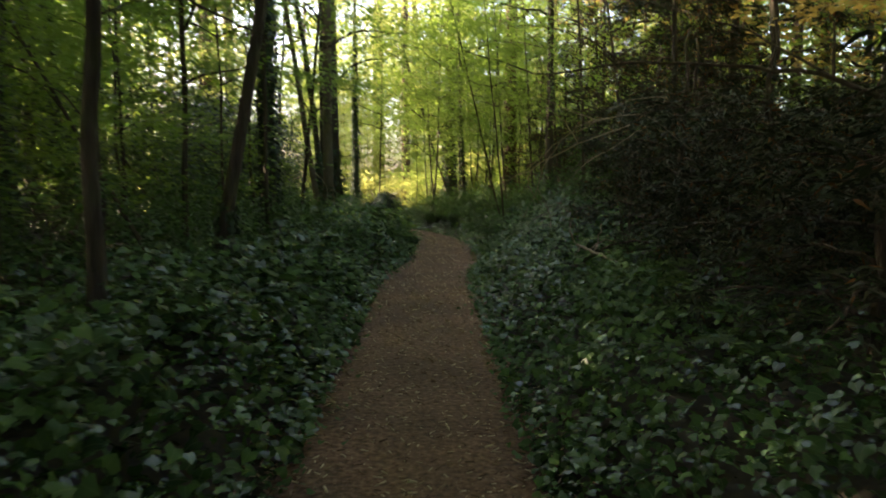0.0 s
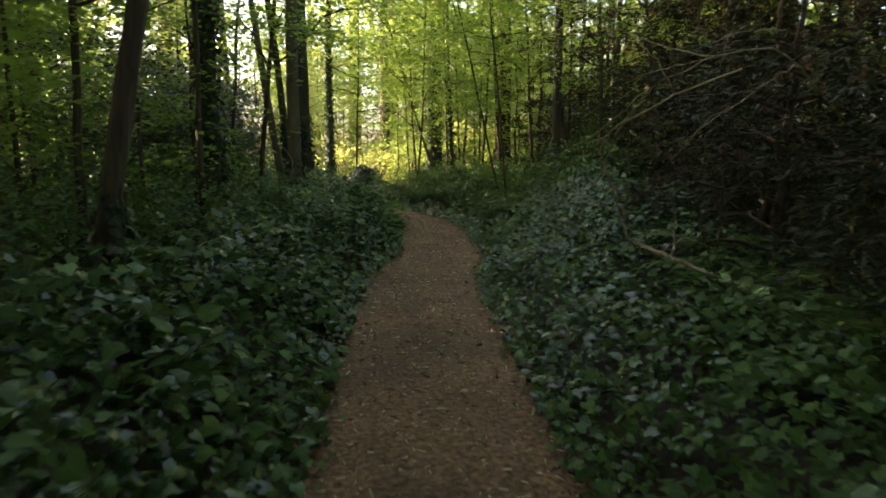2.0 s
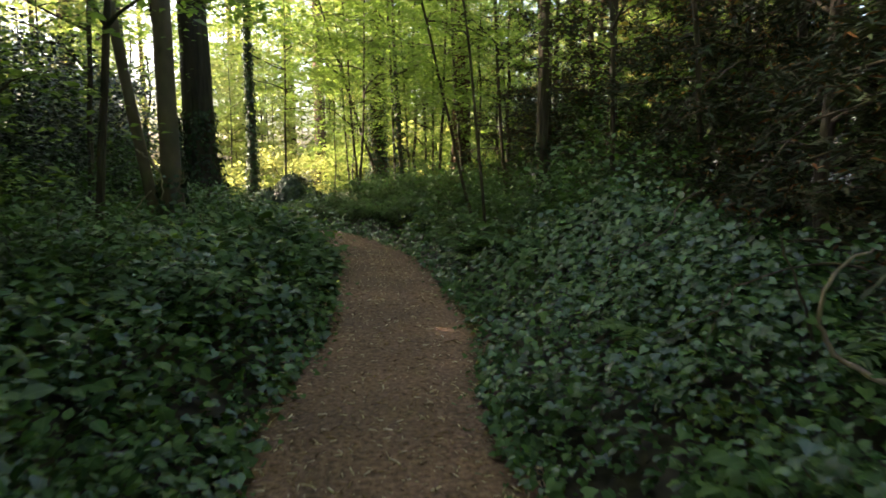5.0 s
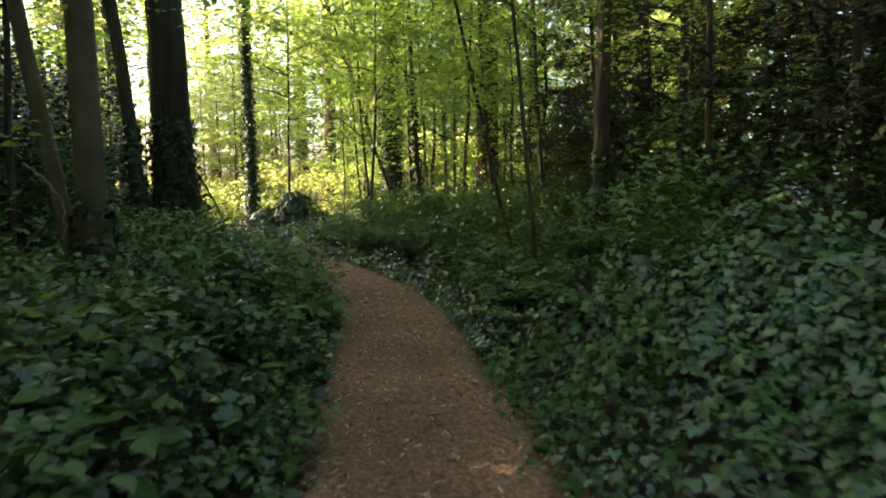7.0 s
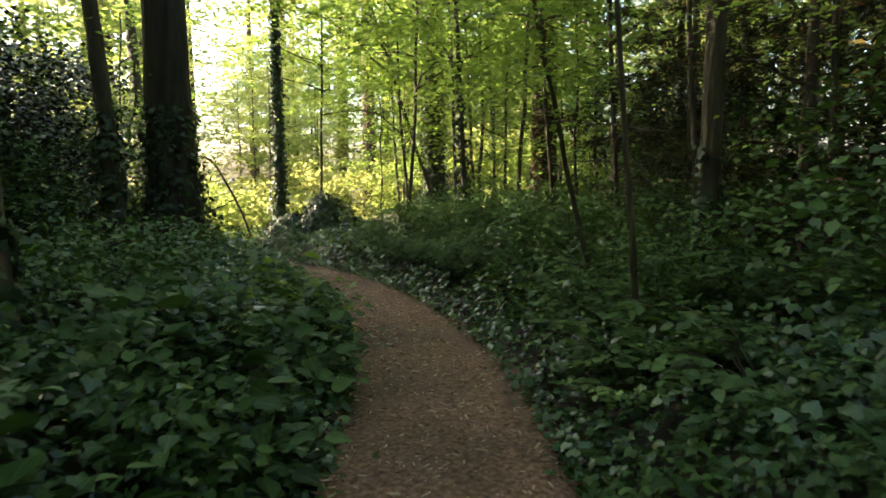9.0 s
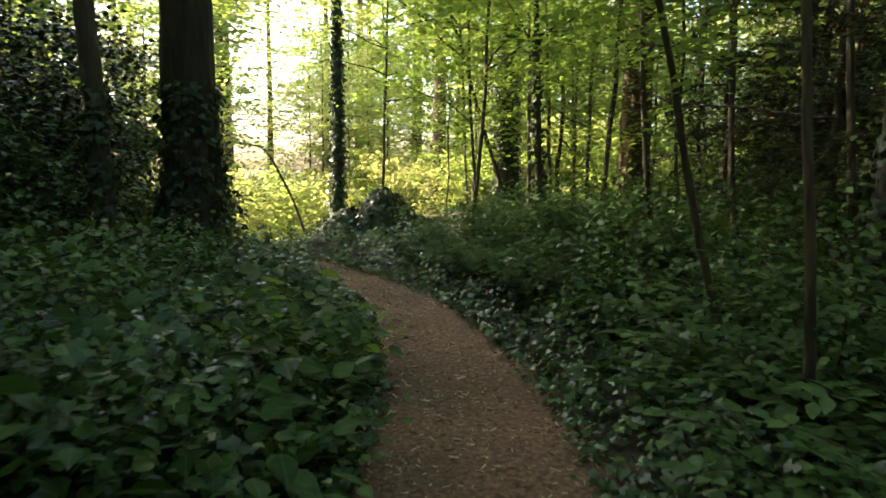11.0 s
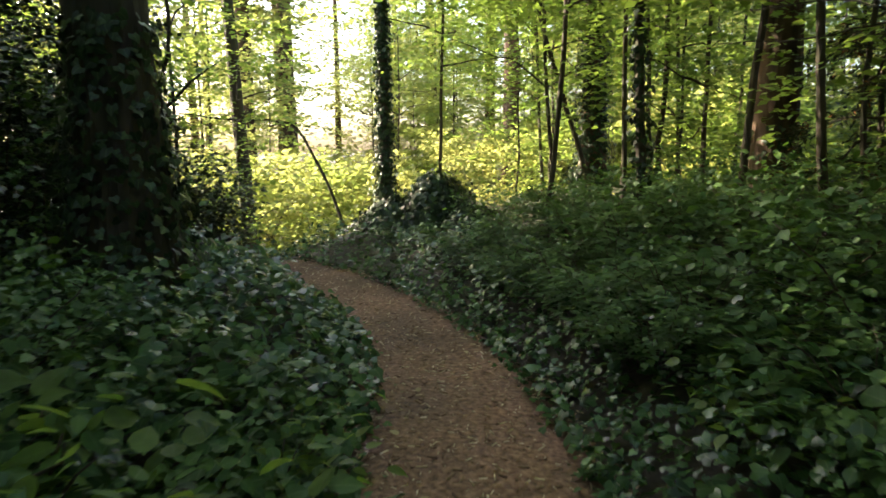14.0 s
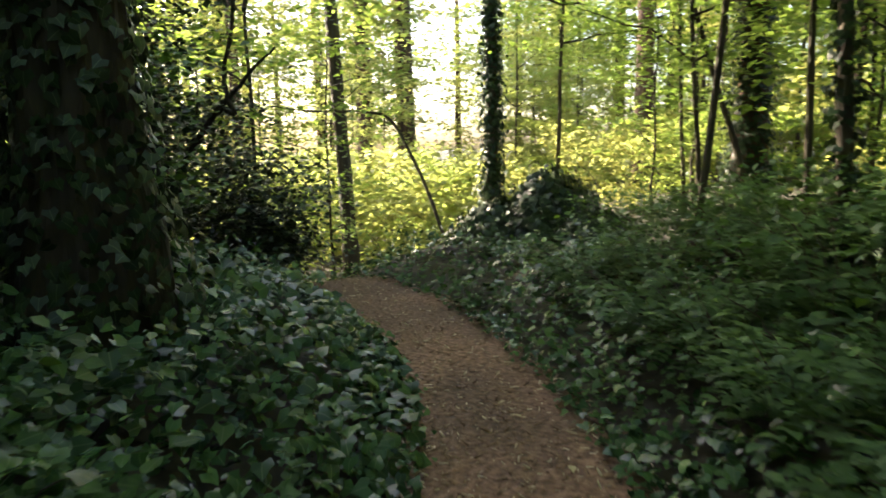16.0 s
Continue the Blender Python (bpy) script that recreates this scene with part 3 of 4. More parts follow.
broadleaf_tree("pale_tree", "thin smooth trunk leaning from a shared base", -2.85, 15.35, 0.075, 12, (-0.16, 0.02), BARK_SMOOTH, MAPLE, (2.0, 5.4, 11), 1500, 0.13, 25, 0, bend=0.05)
broadleaf_tree("large_tree", "massive dark trunk with ivy round its base", -3.58, 20.55, 0.33, 18, (-0.01, 0.0), BARK_DEEP, MAPLE, (4.6, 3.9, 16), 3800, 0.24, 26, 1500, 2.3, bend=0.05, flare=0.5)
broadleaf_tree("slender_tree", "slender dark crooked trunk", -3.5, 18.8, 0.1, 13, (-0.09, 0.0), BARK, MAPLE, (3.2, 5, 12), 1900, 0.2, 27, 500, 2.0, bend=0.2)
broadleaf_tree("ivy_clad_tree", "slim trunk thickly covered with ivy", -3.91, 29.1, 0.11, 13, (0.0, 0.0), BARK, SUNNY, (2.3, 5, 13), 1900, 0.18, 28, 3800, 8.0, bend=0.05)
broadleaf_tree("large_tree", "reddish trunk with ivy growing up it", 0.36, 30.6, 0.27, 17, (0.0, 0.0), BARK_RED, SUNNY, (4.2, 6.5, 16), 2600, 0.25, 29, 4200, 7.0, bend=0.04)
broadleaf_tree("slender_tree", "slender dark upright trunk", 0.83, 24.4, 0.065, 11, (-0.035, 0.0), BARK, MAPLE, (2.4, 2.6, 9), 3000, 0.12, 30, 500, 3.5, bend=0.06)
broadleaf_tree("large_tree", "thick straight reddish brown trunk", 2.62, 25.6, 0.3, 18, (0.0, 0.0), BARK_RED, MAPLE, (4.6, 5.5, 16), 3200, 0.26, 31, 500, 1.5, bend=0.03)
broadleaf_tree("slender_tree", "straight dark trunk among dark twigs", 2.95, 18.1, 0.115, 14, (0.0, 0.0), BARK, MAPLE, (3.6, 4.5, 13), 2600, 0.2, 32, 300, 1.5, bend=0.03)
broadleaf_tree("sapling", "thin leaning sapling with light leaves", 1.68, 17.6, 0.03, 6.5, (-0.24, -0.04), BARK, MAPLE, (1.3, 2.2, 6.2), 1500, 0.09, 33, bend=0.05, clusters=26, spray=0.35)
broadleaf_tree("sapling", "thin sapling with light leaves", 1.52, 16.15, 0.026, 6.5, (-0.11, -0.02), BARK, MAPLE, (1.4, 2.3, 6.2), 1500, 0.09, 34, bend=0.08, clusters=26, spray=0.35)
broadleaf_tree("slender_tree", "straight brown trunk below the bend", NX, NY, 0.19, 16, (-0.045, 0.0), BARK_DEEP, SUNNY, (3.2, 5.5, 15), 2200, 0.22, 35, bend=0.04)
broadleaf_tree("sunlit_pine", "sunlit orange trunk deep in the wood", -2.23, 39.0, 0.3, 18, (0.0, 0.0), BARK_RED, SUNNY, (3.0, 8, 17), 1800, 0.18, 36, bend=0.02)
broadleaf_tree("leaning_sapling", "thin dark stem leaning across the light", 0.45, 29.9, 0.06, 8.5, (-0.3, -0.05), BARK, MAPLE, (3.0, 3.9, 8.8), 3600, 0.19, 37, bend=0.06, clusters=40, spray=0.55, nlimbs=12)
broadleaf_tree("ivy_clad_tree", "large dark trunk wrapped in ivy", -8.2, 11.8, 0.35, 15, (0.0, 0.0), BARK, MAPLE, (3.2, 5, 14), 2600, 0.16, 38, 2600, 5.0, bend=0.04)

broadleaf_tree("slender_tree", "very thin straight dark trunk", -2.63, 9.67, 0.035, 9, (0.005, 0.0), BARK, MAPLE, (1.8, 3.4, 9), 1200, 0.14, 39, bend=0.05)
broadleaf_tree("leaning_sapling", "thin dark stem leaning away from the path", -3.1, 7.2, 0.028, 5, (-0.55, 0.05), BARK, MAPLE, (1.2, 2.6, 5), 700, 0.11, 40, bend=0.05, clusters=16)
for i, (x, y, lean, _) in enumerate(((2.3, 22.4, -0.08, 0), (3.7, 19.9, -0.1, 0), (-4.5, 17.2, 0.08, 0), (-3.7, 9.2, 0.06, 0), (1.3, 27.7, -0.05, 0), (-3.0, 13.6, 0.12, 0), (-0.4, 28.8, -0.05, 0), (2.1, 29.9, -0.06, 0), (4.7, 27.7, -0.1, 0), (3.6, 16.2, -0.06, 0), (4.5, 18.4, -0.05, 0), (3.1, 21.4, -0.08, 0), (-0.7, 31.4, -0.05, 0), (-3.0, 30.2, 0.03, 0), (0.7, 26.0, -0.02, 0), (-0.4, 25.2, 0.05, 0), (1.7, 23.4, 0.04, 0), (4.2, 14.6, -0.1, 0))):
    broadleaf_tree("maple_tree", "slender maple with layered green boughs", x, y, 0.045, 8, (lean, -0.03), BARK, MAPLE, (2.6, 2.7, 8), 1500, 0.14, 140 + i, bend=0.08, clusters=24, spray=0.55, nlimbs=10)

# ---- undergrowth ----
SRC = {}
for kind, label, rad, high, leaf, count, size, shape in (
        ("shrub", "leafy green undergrowth shrub", 0.9, 1.05, BUSH, 1500, 0.075, "broad"),
        ("young_shrub", "light green shrub with soft leaves", 0.6, 0.5, IVY_GREEN, 420, 0.105, "ovate"),
        ("tall_shrub", "tall dark leafy shrub", 1.2, 2.3, BUSH, 2600, 0.09, "plain"),
        ("maple_seedling", "light yellow-green maple seedling rising from ivy", 0.34, 0.5, MAPLE, 130, 0.115, "ovate"),
        ("broad_leaf_plant", "low plant with large light green leaves", 0.42, 0.34, IVY_GREEN, 90, 0.15, "ovate"),
        ("holly_bush", "dense dark glossy evergreen holly bush", 1.25, 3.4, HOLLY_SHADED_IVY, 4700, 0.085, "plain"),
        ("bright_shrub", "sunlit shrub with yellow-green leaves", 1.5, 2.6, SUNNY, 1700, 0.145, "plain")):
    SRC[kind] = (bush(kind, label, 0, 0, rad, high, leaf, count, size, len(SRC) + 51, shape, kind + "s in the wood"), [])


SRC["bramble"] = (compound_shrub("bramble", "low dark green bramble with arching stems", 0.78, 0.62, BUSH, 14, 7, 5, 0.1, 151, "brambles in the wood"), [])
SRC["compound_shrub"] = (compound_shrub("leafy_shrub", "green undergrowth shrub with layered compound leaves", 0.85, 0.95, THIMBLE, 16, 8, 7, 0.105, 152, "leafy shrubs in the wood"), [])


def plant(kind, spots, seed=5):
    r = np.random.default_rng(seed)
    for x, y, s in spots:
        src, used = SRC[kind]
        a = r.uniform(0, 360)
        if not used:
            src.location, src.rotation_euler, src.scale = (x, y, float(ground_z(x, y)[0])), (0, 0, radians(a)), (s, s, s * 0.96)
            used.append(src)
        else:
            put(src, x, y, a, s)


plant("bramble", [(1.4, 15.8, 0.85), (1.5, 17.1, 0.85), (1.4, 19.2, 0.9), (2.0, 18.4, 1.0), (1.7, 15.4, 0.8), (1.25, 15.3, 0.6), (1.3, 17.0, 0.65), (1.75, 17.2, 0.8), (-2.3, 9.0, 1.0), (-2.9, 7.7, 1.1), (-3.3, 5.2, 1.1), (-2.0, 11.6, 0.8), (-2.1, 13.2, 0.9), (-2.9, 13.5, 1.2), (-3.4, 3.2, 1.1), (-1.9, 16.6, 0.8), (1.7, 14.5, 0.9), (2.0, 15.6, 1.0),
                  (2.2, 17.0, 1.0), (1.4, 18.9, 0.8), (1.1, 20.4, 0.8), (0.2, 21.9, 0.75), (-0.6, 23.2, 0.75), (2.6, 5.2, 0.7), (-5.4, 22.0, 1.0), (-1.6, 24.8, 0.8), (-2.7, 25.9, 0.7), (-4.6, 26.6, 0.6)])
plant("shrub", [(2.0, 16.6, 0.75), (2.4, 17.6, 0.9), (-2.4, 16.2, 0.8), (-2.7, 17.7, 0.85), (-2.5, 13.3, 0.7), (-2.7, 11.8, 0.8), (-3.0, 18.7, 0.75), (-2.7, 9.4, 0.75), (-3.2, 8.3, 0.8), (1.9, 20.0, 1.0), (1.3, 21.8, 0.95), (0.5, 23.6, 0.9), (2.6, 21.6, 1.1), (1.9, 23.4, 1.1), (3.4, 19.6, 1.1), (3.3, 16.6, 1.1), (-3.0, 16.9, 0.8), (-4.0, 9.6, 1.0), (-4.3, 6.8, 1.1), (-4.6, 12.6, 1.1), (-4.4, 15.4, 1.1),
                (-0.7, 25.2, 0.8), (0.6, 25.8, 0.9), (1.9, 27.2, 1.1), (-1.4, 26.9, 0.7), (3.4, 23.4, 1.2), (2.9, 14.4, 1.0), (-5.2, 4.2, 1.1), (-5.6, 18.4, 1.1)], 6)
plant("young_shrub", [(-1.0, 13.0, 0.55), (-1.35, 14.2, 0.7), (-1.05, 16.2, 0.6), (-1.4, 18.0, 0.6), (-1.95, 17.6, 0.8), (-2.2, 14.6, 0.8), (-1.65, 11.4, 0.7), (-1.5, 9.2, 0.55), (-1.55, 7.8, 0.55), (-2.2, 18.9, 0.7), (-2.6, 10.9, 0.8), (-1.9, 4.4, 0.6), (-1.25, 17.3, 0.75), (-1.5, 15.2, 0.7), (-1.75, 10.2, 0.8), (-1.6, 18.6, 0.6), (1.25, 19.6, 0.8), (1.55, 8.6, 0.7), (-2.0, 6.0, 0.6), (0.6, 22.4, 0.8), (1.7, 6.2, 0.7), (-1.8, 12.4, 0.7)], 7)
plant("tall_shrub", [(-5.2, 21.6, 1.0), (-5.2, 19.2, 0.9), (-4.6, 18.2, 0.7), (6.5, 9.0, 1.3), (6.3, 12.9, 1.3), (6.7, 5.4, 1.3), (8.6, 8.0, 1.5), (8.8, 12.6, 1.5), (5.9, 0.8, 1.2), (8.6, 4.0, 1.5), (8.4, 16.6, 1.4), (-6.2, 14.0, 1.1), (-6.6, 8.6, 1.1), (-6.0, 17.0, 1.1), (4.6, 17.2, 1.1), (5.2, 20.2, 1.2), (4.6, 22.4, 1.1), (5.4, 14.6, 1.1), (-8.0, 5.0, 1.2), (-8.6, 16.0, 1.2), (4.8, 26.0, 1.0), (-7.4, 20.5, 1.1),
                     (6.6, 24.0, 1.3), (7.4, 18.6, 1.3), (-9.5, 10.0, 1.3), (-5.8, 1.0, 1.2), (-10.0, 20.0, 1.3)], 8)
plant("compound_shrub", [(0.5, 20.0, 0.6), (0.12, 20.95, 0.6), (-0.1, 21.6, 0.6), (-0.5, 22.5, 0.6), (-1.2, 23.6, 0.55), (0.35, 21.5, 0.75), (-0.25, 22.3, 0.75), (0.75, 20.4, 0.8), (0.6, 22.6, 1.0), (1.5, 21.0, 1.0), (1.2, 22.9, 1.1), (-0.8, 23.9, 0.8), (0.1, 24.4, 1.0), (2.2, 22.2, 1.15), (2.2, 24.4, 1.1), 
                        (2.5, 16.2, 1.0), (-3.0, 12.4, 0.9), (-2.9, 9.8, 0.9), (-3.4, 14.2, 1.0), (1.3, 26.1, 1.1), (-0.1, 26.4, 0.9), (3.2, 27.0, 1.2)], 15)
plant("maple_seedling", [(-1.75, 17.6, 1.1), (-1.4, 17.2, 0.9), (-1.5, 16.7, 0.8), (-1.9, 12.7, 0.8), (-2.3, 9.6, 0.7), (-1.3, 18.4, 0.7), (0.75, 19.2, 0.6), (1.5, 9.4, 0.5)], 19)
plant("broad_leaf_plant", [(-1.15, 15.9, 1.0), (-1.5, 16.6, 1.0), (-1.2, 14.4, 0.9), (-1.7, 15.1, 1.0), (-1.15, 17.9, 0.8), (-1.55, 5.9, 0.9), (-1.9, 7.4, 1.0), (-1.4, 8.4, 0.8), (-2.2, 16.0, 1.1), (-1.75, 13.6, 1.0), (1.2, 19.0, 0.9), (-1.5, 11.9, 0.8), (1.0, 17.9, 0.7)], 18)
# (-7.4, 9.2) and (-9.6, 24.4) are added to block sun flecks on the path.
plant("holly_bush", [(-6.9, 23.9, 1.15), (-7.6, 26.0, 0.9), (-8.6, 25.2, 1.3), (4.7, 25.6, 1.1), (-8.0, 25.6, 1.25), (-9.4, 27.2, 1.3), (-5.9, 21.4, 1.0), (-8.2, 23.2, 1.3), (-7.4, 9.2, 1.2), (-9.6, 24.4, 1.3), (-6.1, 20.8, 0.8), (-6.3, 19.0, 1.1), (-7.4, 24.0, 1.0), (-5.2, 16.0, 0.75), (-6.6, 15.4, 1.0), (4.1, 21.0, 0.8), (4.4, 23.6, 0.8), (-5.3, 20.2, 0.9), (-6.3, 22.0, 1.0), (-5.4, 17.8, 0.85), (-7.8, 21.2, 1.2), (-7.0, 17.2, 1.1), (-8.8, 24.6, 1.1), (-9.0, 14.6, 1.1)], 16)
r = np.random.default_rng(41)
spots = []
while len(spots) < 60:
    x, y = r.uniform(-17, 14), r.uniform(31.5, 52)
    if all(math.hypot(x - a, y - b) > 1.9 for a, b, _ in spots):
        spots.append((x, y, r.uniform(0.7, 1.5)))
plant("bright_shrub", spots + [(-9.5, 29.0, 0.9), (-2.0, 31.5, 0.7), (3.0, 30.5, 0.9), (6.0, 29.5, 0.9), (-8.0, 33.4, 1.1), (-10.8, 31.6, 1.0), (-7.0, 34.8, 1.1), (-12, 35, 1.3), (-9.8, 36.5, 1.3), (-6.3, 32.8, 0.8), (-9.6, 29.6, 0.8)], 9)

def ivy_mound(x, y, rad, high, n, seed):
    r = np.random.default_rng(seed)
    t = thing("ivy_mound", "ivy heaped over an old stump, darkened for shade" if high > 0.8 else "low heap of ivy beside a stump, darkened for shade", "ivy mound", (x, y, float(ground_z(x, y)[0])))
    tube("stump", [(0, 0, -0.1), (0.02, 0, high * 0.3), (0, 0.02, high * 0.55)], (rad * 0.5, rad * 0.35, 0.12), BARK, t, 12, 0.08, r=r)
    a, h = r.uniform(0, 2 * math.pi, n), r.uniform(0, 1, n) ** 1.2
    q = rad * np.sqrt(1 - h ** 1.7) * (0.85 + 0.15 * np.sin(a * 3 + 1) + 0.16 * np.sin(a * 5 + h * 7) + r.normal(0, 0.16, n))
    P = np.stack([q * np.cos(a), q * np.sin(a), h * high * (1 + 0.12 * np.sin(a * 2) + r.normal(0, 0.05, n))], 1)
    N = np.stack([np.cos(a), np.sin(a), np.full(n, 0.7)], 1) + r.normal(0, 0.35, (n, 3))
    D = np.stack([np.cos(a), np.sin(a), -np.ones(n)], 1) + r.normal(0, 0.5, (n, 3))
    # Shade is put into the leaf colour; the bed ivy is lighter.
    leaf_cloud("ivy", "ivy", P, N, D, r.uniform(0.06, 0.11, n), HOLLY_SHADED_IVY, t)


ivy_mound(-2.45, 27.35, 0.8, 0.92, 3000, 61)
ivy_mound(-3.15, 27.1, 0.75, 0.5, 1500, 62)
ivy_mound(-1.75, 27.0, 0.7, 0.5, 1300, 63)

# ---- dark conifers ----
def conifer(name, label, seed, rad, top, reach, boughs=22, twigs=8, needles=6500, low=0.5, bare=3.0, dead=500):
    """A dense conifer: bare drooping lower boughs full of twigs, dark needle sprays towards the tips."""
    r = np.random.default_rng(seed)
    t = thing(name, label, "conifer", (0, 0, 0), "conifers by the path")
    tube("trunk", np.stack([r.normal(0, 0.03, 14), r.normal(0, 0.03, 14), np.linspace(-0.15, top, 14)], 1), np.linspace(rad * 1.25, rad * 0.3, 14), BARK, t, 10, 0.05, r=r)
    tw, P, D = [], [], []
    for b in range(boughs):
        z = low + (top - 1 - low) * (b / boughs) ** 1.15
        a = b * 2.4 + r.normal(0, 0.3)
        L = reach * (1 - 0.6 * z / top) * r.uniform(0.7, 1.1)
        out = np.array([math.cos(a), math.sin(a), 0])
        p = bent((0, 0, z), out * L + np.array([0, 0, z + r.uniform(-0.35, 0.25) * L * 0.6]), 8, 0.1, r, 0.18)
        tube("bough", p, np.linspace(0.012 + 0.012 * L, 0.006, 8), TWIG, t, 5)
        for k in range(twigs):
            f = r.uniform(0.2, 1)
            at = np.array([np.interp(f, np.linspace(0, 1, 8), p[:, q]) for q in range(3)])
            side = np.array([-out[1], out[0], 0]) * r.choice([-1, 1])
            l = r.uniform(0.3, 0.8) * (1.15 - 0.4 * f)
            end = at + (out * 0.7 + side * r.uniform(0.4, 1.0) + np.array([0, 0, r.uniform(-0.7, 0.15)])) * l
            q = bent(at, end, 5, -0.05, r, 0.25)
            tw.append((q, np.linspace(0.006, 0.0025, 5)))
            u = q[r.integers(1, 5)]
            v = u + r.normal(0, 0.17, 3) + (end - at) * 0.25 + np.array([0, 0, -0.07])
            tw.append((np.array([u, (u + v) / 2 + r.normal(0, 0.012, 3), v]), (0.0035, 0.003, 0.002)))
            P.append(np.linspace(u, v, 6)); D.append(np.tile(v - u, (6, 1)))
            P.append(q); D.append(np.tile(end - at, (5, 1)))
    many_tubes("twig_mass", tw, TWIG, t, 3, "brown leafless twigs")["kind"] = "stuff"
    P, D = np.concatenate(P), np.concatenate(D)
    w = np.where(P[:, 2] > bare, 1.0, 0.35 + 0.5 * (np.hypot(P[:, 0], P[:, 1]) > reach * 0.5))
    j = r.choice(len(P), needles, p=w / w.sum())
    leaf_cloud("needles", "narrow", P[j] + r.normal(0, 0.045, (needles, 3)), up_normals(needles, 0.5, r), D[j] / np.linalg.norm(D[j], axis=1)[:, None] + r.normal(0, 0.6, (needles, 3)), r.uniform(0.09, 0.2, needles) * 0.95, NEEDLE, t)
    if dead:
        j = r.choice(len(P), dead)
        leaf_cloud("dead_needles", "narrow", P[j] + r.normal(0, 0.05, (dead, 3)), up_normals(dead, 0.8, r), D[j] + r.normal(0, 0.4, (dead, 3)), r.uniform(0.06, 0.14, dead), DEAD, t, "rust brown dead needles")
    return t


ca = conifer("conifer", "dark conifer with bare drooping lower boughs", 81, 0.075, 8.5, 2.1, needles=8000, bare=1.6, dead=1500)
cb = conifer("conifer", "dark dense conifer with brown dead twigs", 82, 0.09, 10, 2.5, 26, 8, 9500, 0.3, 1.2, 1900)
cc = conifer("conifer", "low dark conifer with dead brown twigs", 84, 0.06, 4.0, 2.1, 20, 9, 7500, 0.3, 0.8, 500)
first = {ca: True, cb: True, cc: True}
# Those at (3.1, 2.0) and (3.6, -1.0) are unseen, added to shade the start.
for src, x, y, turn, s in ((cc, 2.95, 4.3, 20, 0.62), (cc, 3.2, 6.4, 100, 0.7), (cc, 3.2, 8.7, 200, 0.82), (cc, 4.1, 10.6, 10, 0.9), (ca, 4.5, 12.9, 300, 0.9), (cc, 4.9, 15.0, 160, 1.1), (cc, 4.9, 3.0, 60, 0.7),
                           (cc, 5.2, 5.2, 250, 0.72), (cc, 5.1, 7.6, 130, 0.8), (cc, 5.7, 9.6, 330, 0.9), (ca, 6.0, 12.0, 210, 1.15), (cb, 6.3, 14.4, 70, 1.05), (ca, 5.6, 17.2, 20, 1.0), (cb, 4.4, 1.0, 200, 1.0),
                           (ca, 3.1, 2.0, 80, 0.85), (cb, 3.6, -1.0, 140, 0.95), (cb, 4.7, 19.3, 30, 0.85), (ca, 5.3, 22.1, 210, 1.0), (cb, 5.9, 25.6, 120, 0.95), (ca, 7.2, 18.4, 10, 1.2), (cb, 8.6, 21.4, 110, 1.15), (cb, 7.4, 27.2, 0, 1.05), (ca, 9.4, 24.6, 33, 1.2), (ca, 6.4, 16.0, 95, 1.1), (ca, 6.8, 20.0, 50, 1.1), (cb, 7.2, 23.6, 90, 1.0), (ca, 3.5, 23.3, 60, 0.72), (cb, 3.9, 20.9, 10, 0.6), (cb, 5.0, 24.0, 250, 0.85)):
    if first[src]:
        src.location, src.rotation_euler, src.scale = (x, y, float(ground_z(x, y)[0])), (0, 0, radians(turn)), (s, s, s)
        first[src] = False
    else:
        put(src, x, y, turn, s)


def branch(name, label, lines, mat, leaves=None):
    """A loose or overhanging branch: its main stem and forks as parts."""
    r = np.random.default_rng(int(abs(lines[0][0][0][0]) * 1000) + 3)
    t = thing(name, label, "branch", lines[0][0][0])
    o = np.array(lines[0][0][0])
    for i, (pts, ra, rb) in enumerate(lines):
        p = np.array(pts, float) - o
        s, f = np.linspace(0, 1, len(p)), np.linspace(0, 1, 4 * len(p))
        q = np.stack([np.interp(f, s, p[:, k]) for k in range(3)], 1)
        q[1:-1] = (q[:-2] + q[1:-1] * 2 + q[2:]) / 4 + r.normal(0, 0.006, (len(q) - 2, 3))
        tube("stem" if i == 0 else "fork", q, np.linspace(ra, rb, len(q)), mat, t, 7, 0.06, r=r)
    return t


branch("dead_branch", "pale dead branch reaching out of the conifers", [
    ([(2.9, 7.6, 1.9), (2.2, 7.2, 2.3), (1.7, 7.1, 2.2), (1.3, 7.1, 2.0), (0.95, 7.2, 1.68), (0.56, 7.4, 1.45)], 0.008, 0.0028),
    ([(1.3, 7.1, 2.0), (1.12, 7.3, 1.7), (1.1, 7.5, 1.45), (0.95, 7.7, 1.1)], 0.0077, 0.0022),
    ([(1.1, 7.5, 1.45), (1.25, 7.6, 1.2), (1.3, 7.7, 0.95)], 0.005, 0.0022),
    ([(1.7, 7.1, 2.2), (1.5, 7.4, 2.3), (1.2, 7.7, 2.5)], 0.0066, 0.0022)], PALE_WOOD)
branch("dead_branch", "pale forked dead branch hanging down", [
    ([(2.2, 7.7, 2.2), (1.5, 7.2, 1.95), (1.05, 7.0, 1.74), (0.945, 6.98, 1.64), (0.815, 7.0, 1.61)], 0.009, 0.004),
    ([(0.945, 6.98, 1.64), (0.91, 6.98, 1.5), (0.97, 6.98, 1.4), (1.06, 6.98, 1.28)], 0.008, 0.003),
    ([(1.5, 7.2, 1.95), (1.32, 7.15, 2.2), (1.1, 7.1, 2.35)], 0.006, 0.0025)], PALE_WOOD)
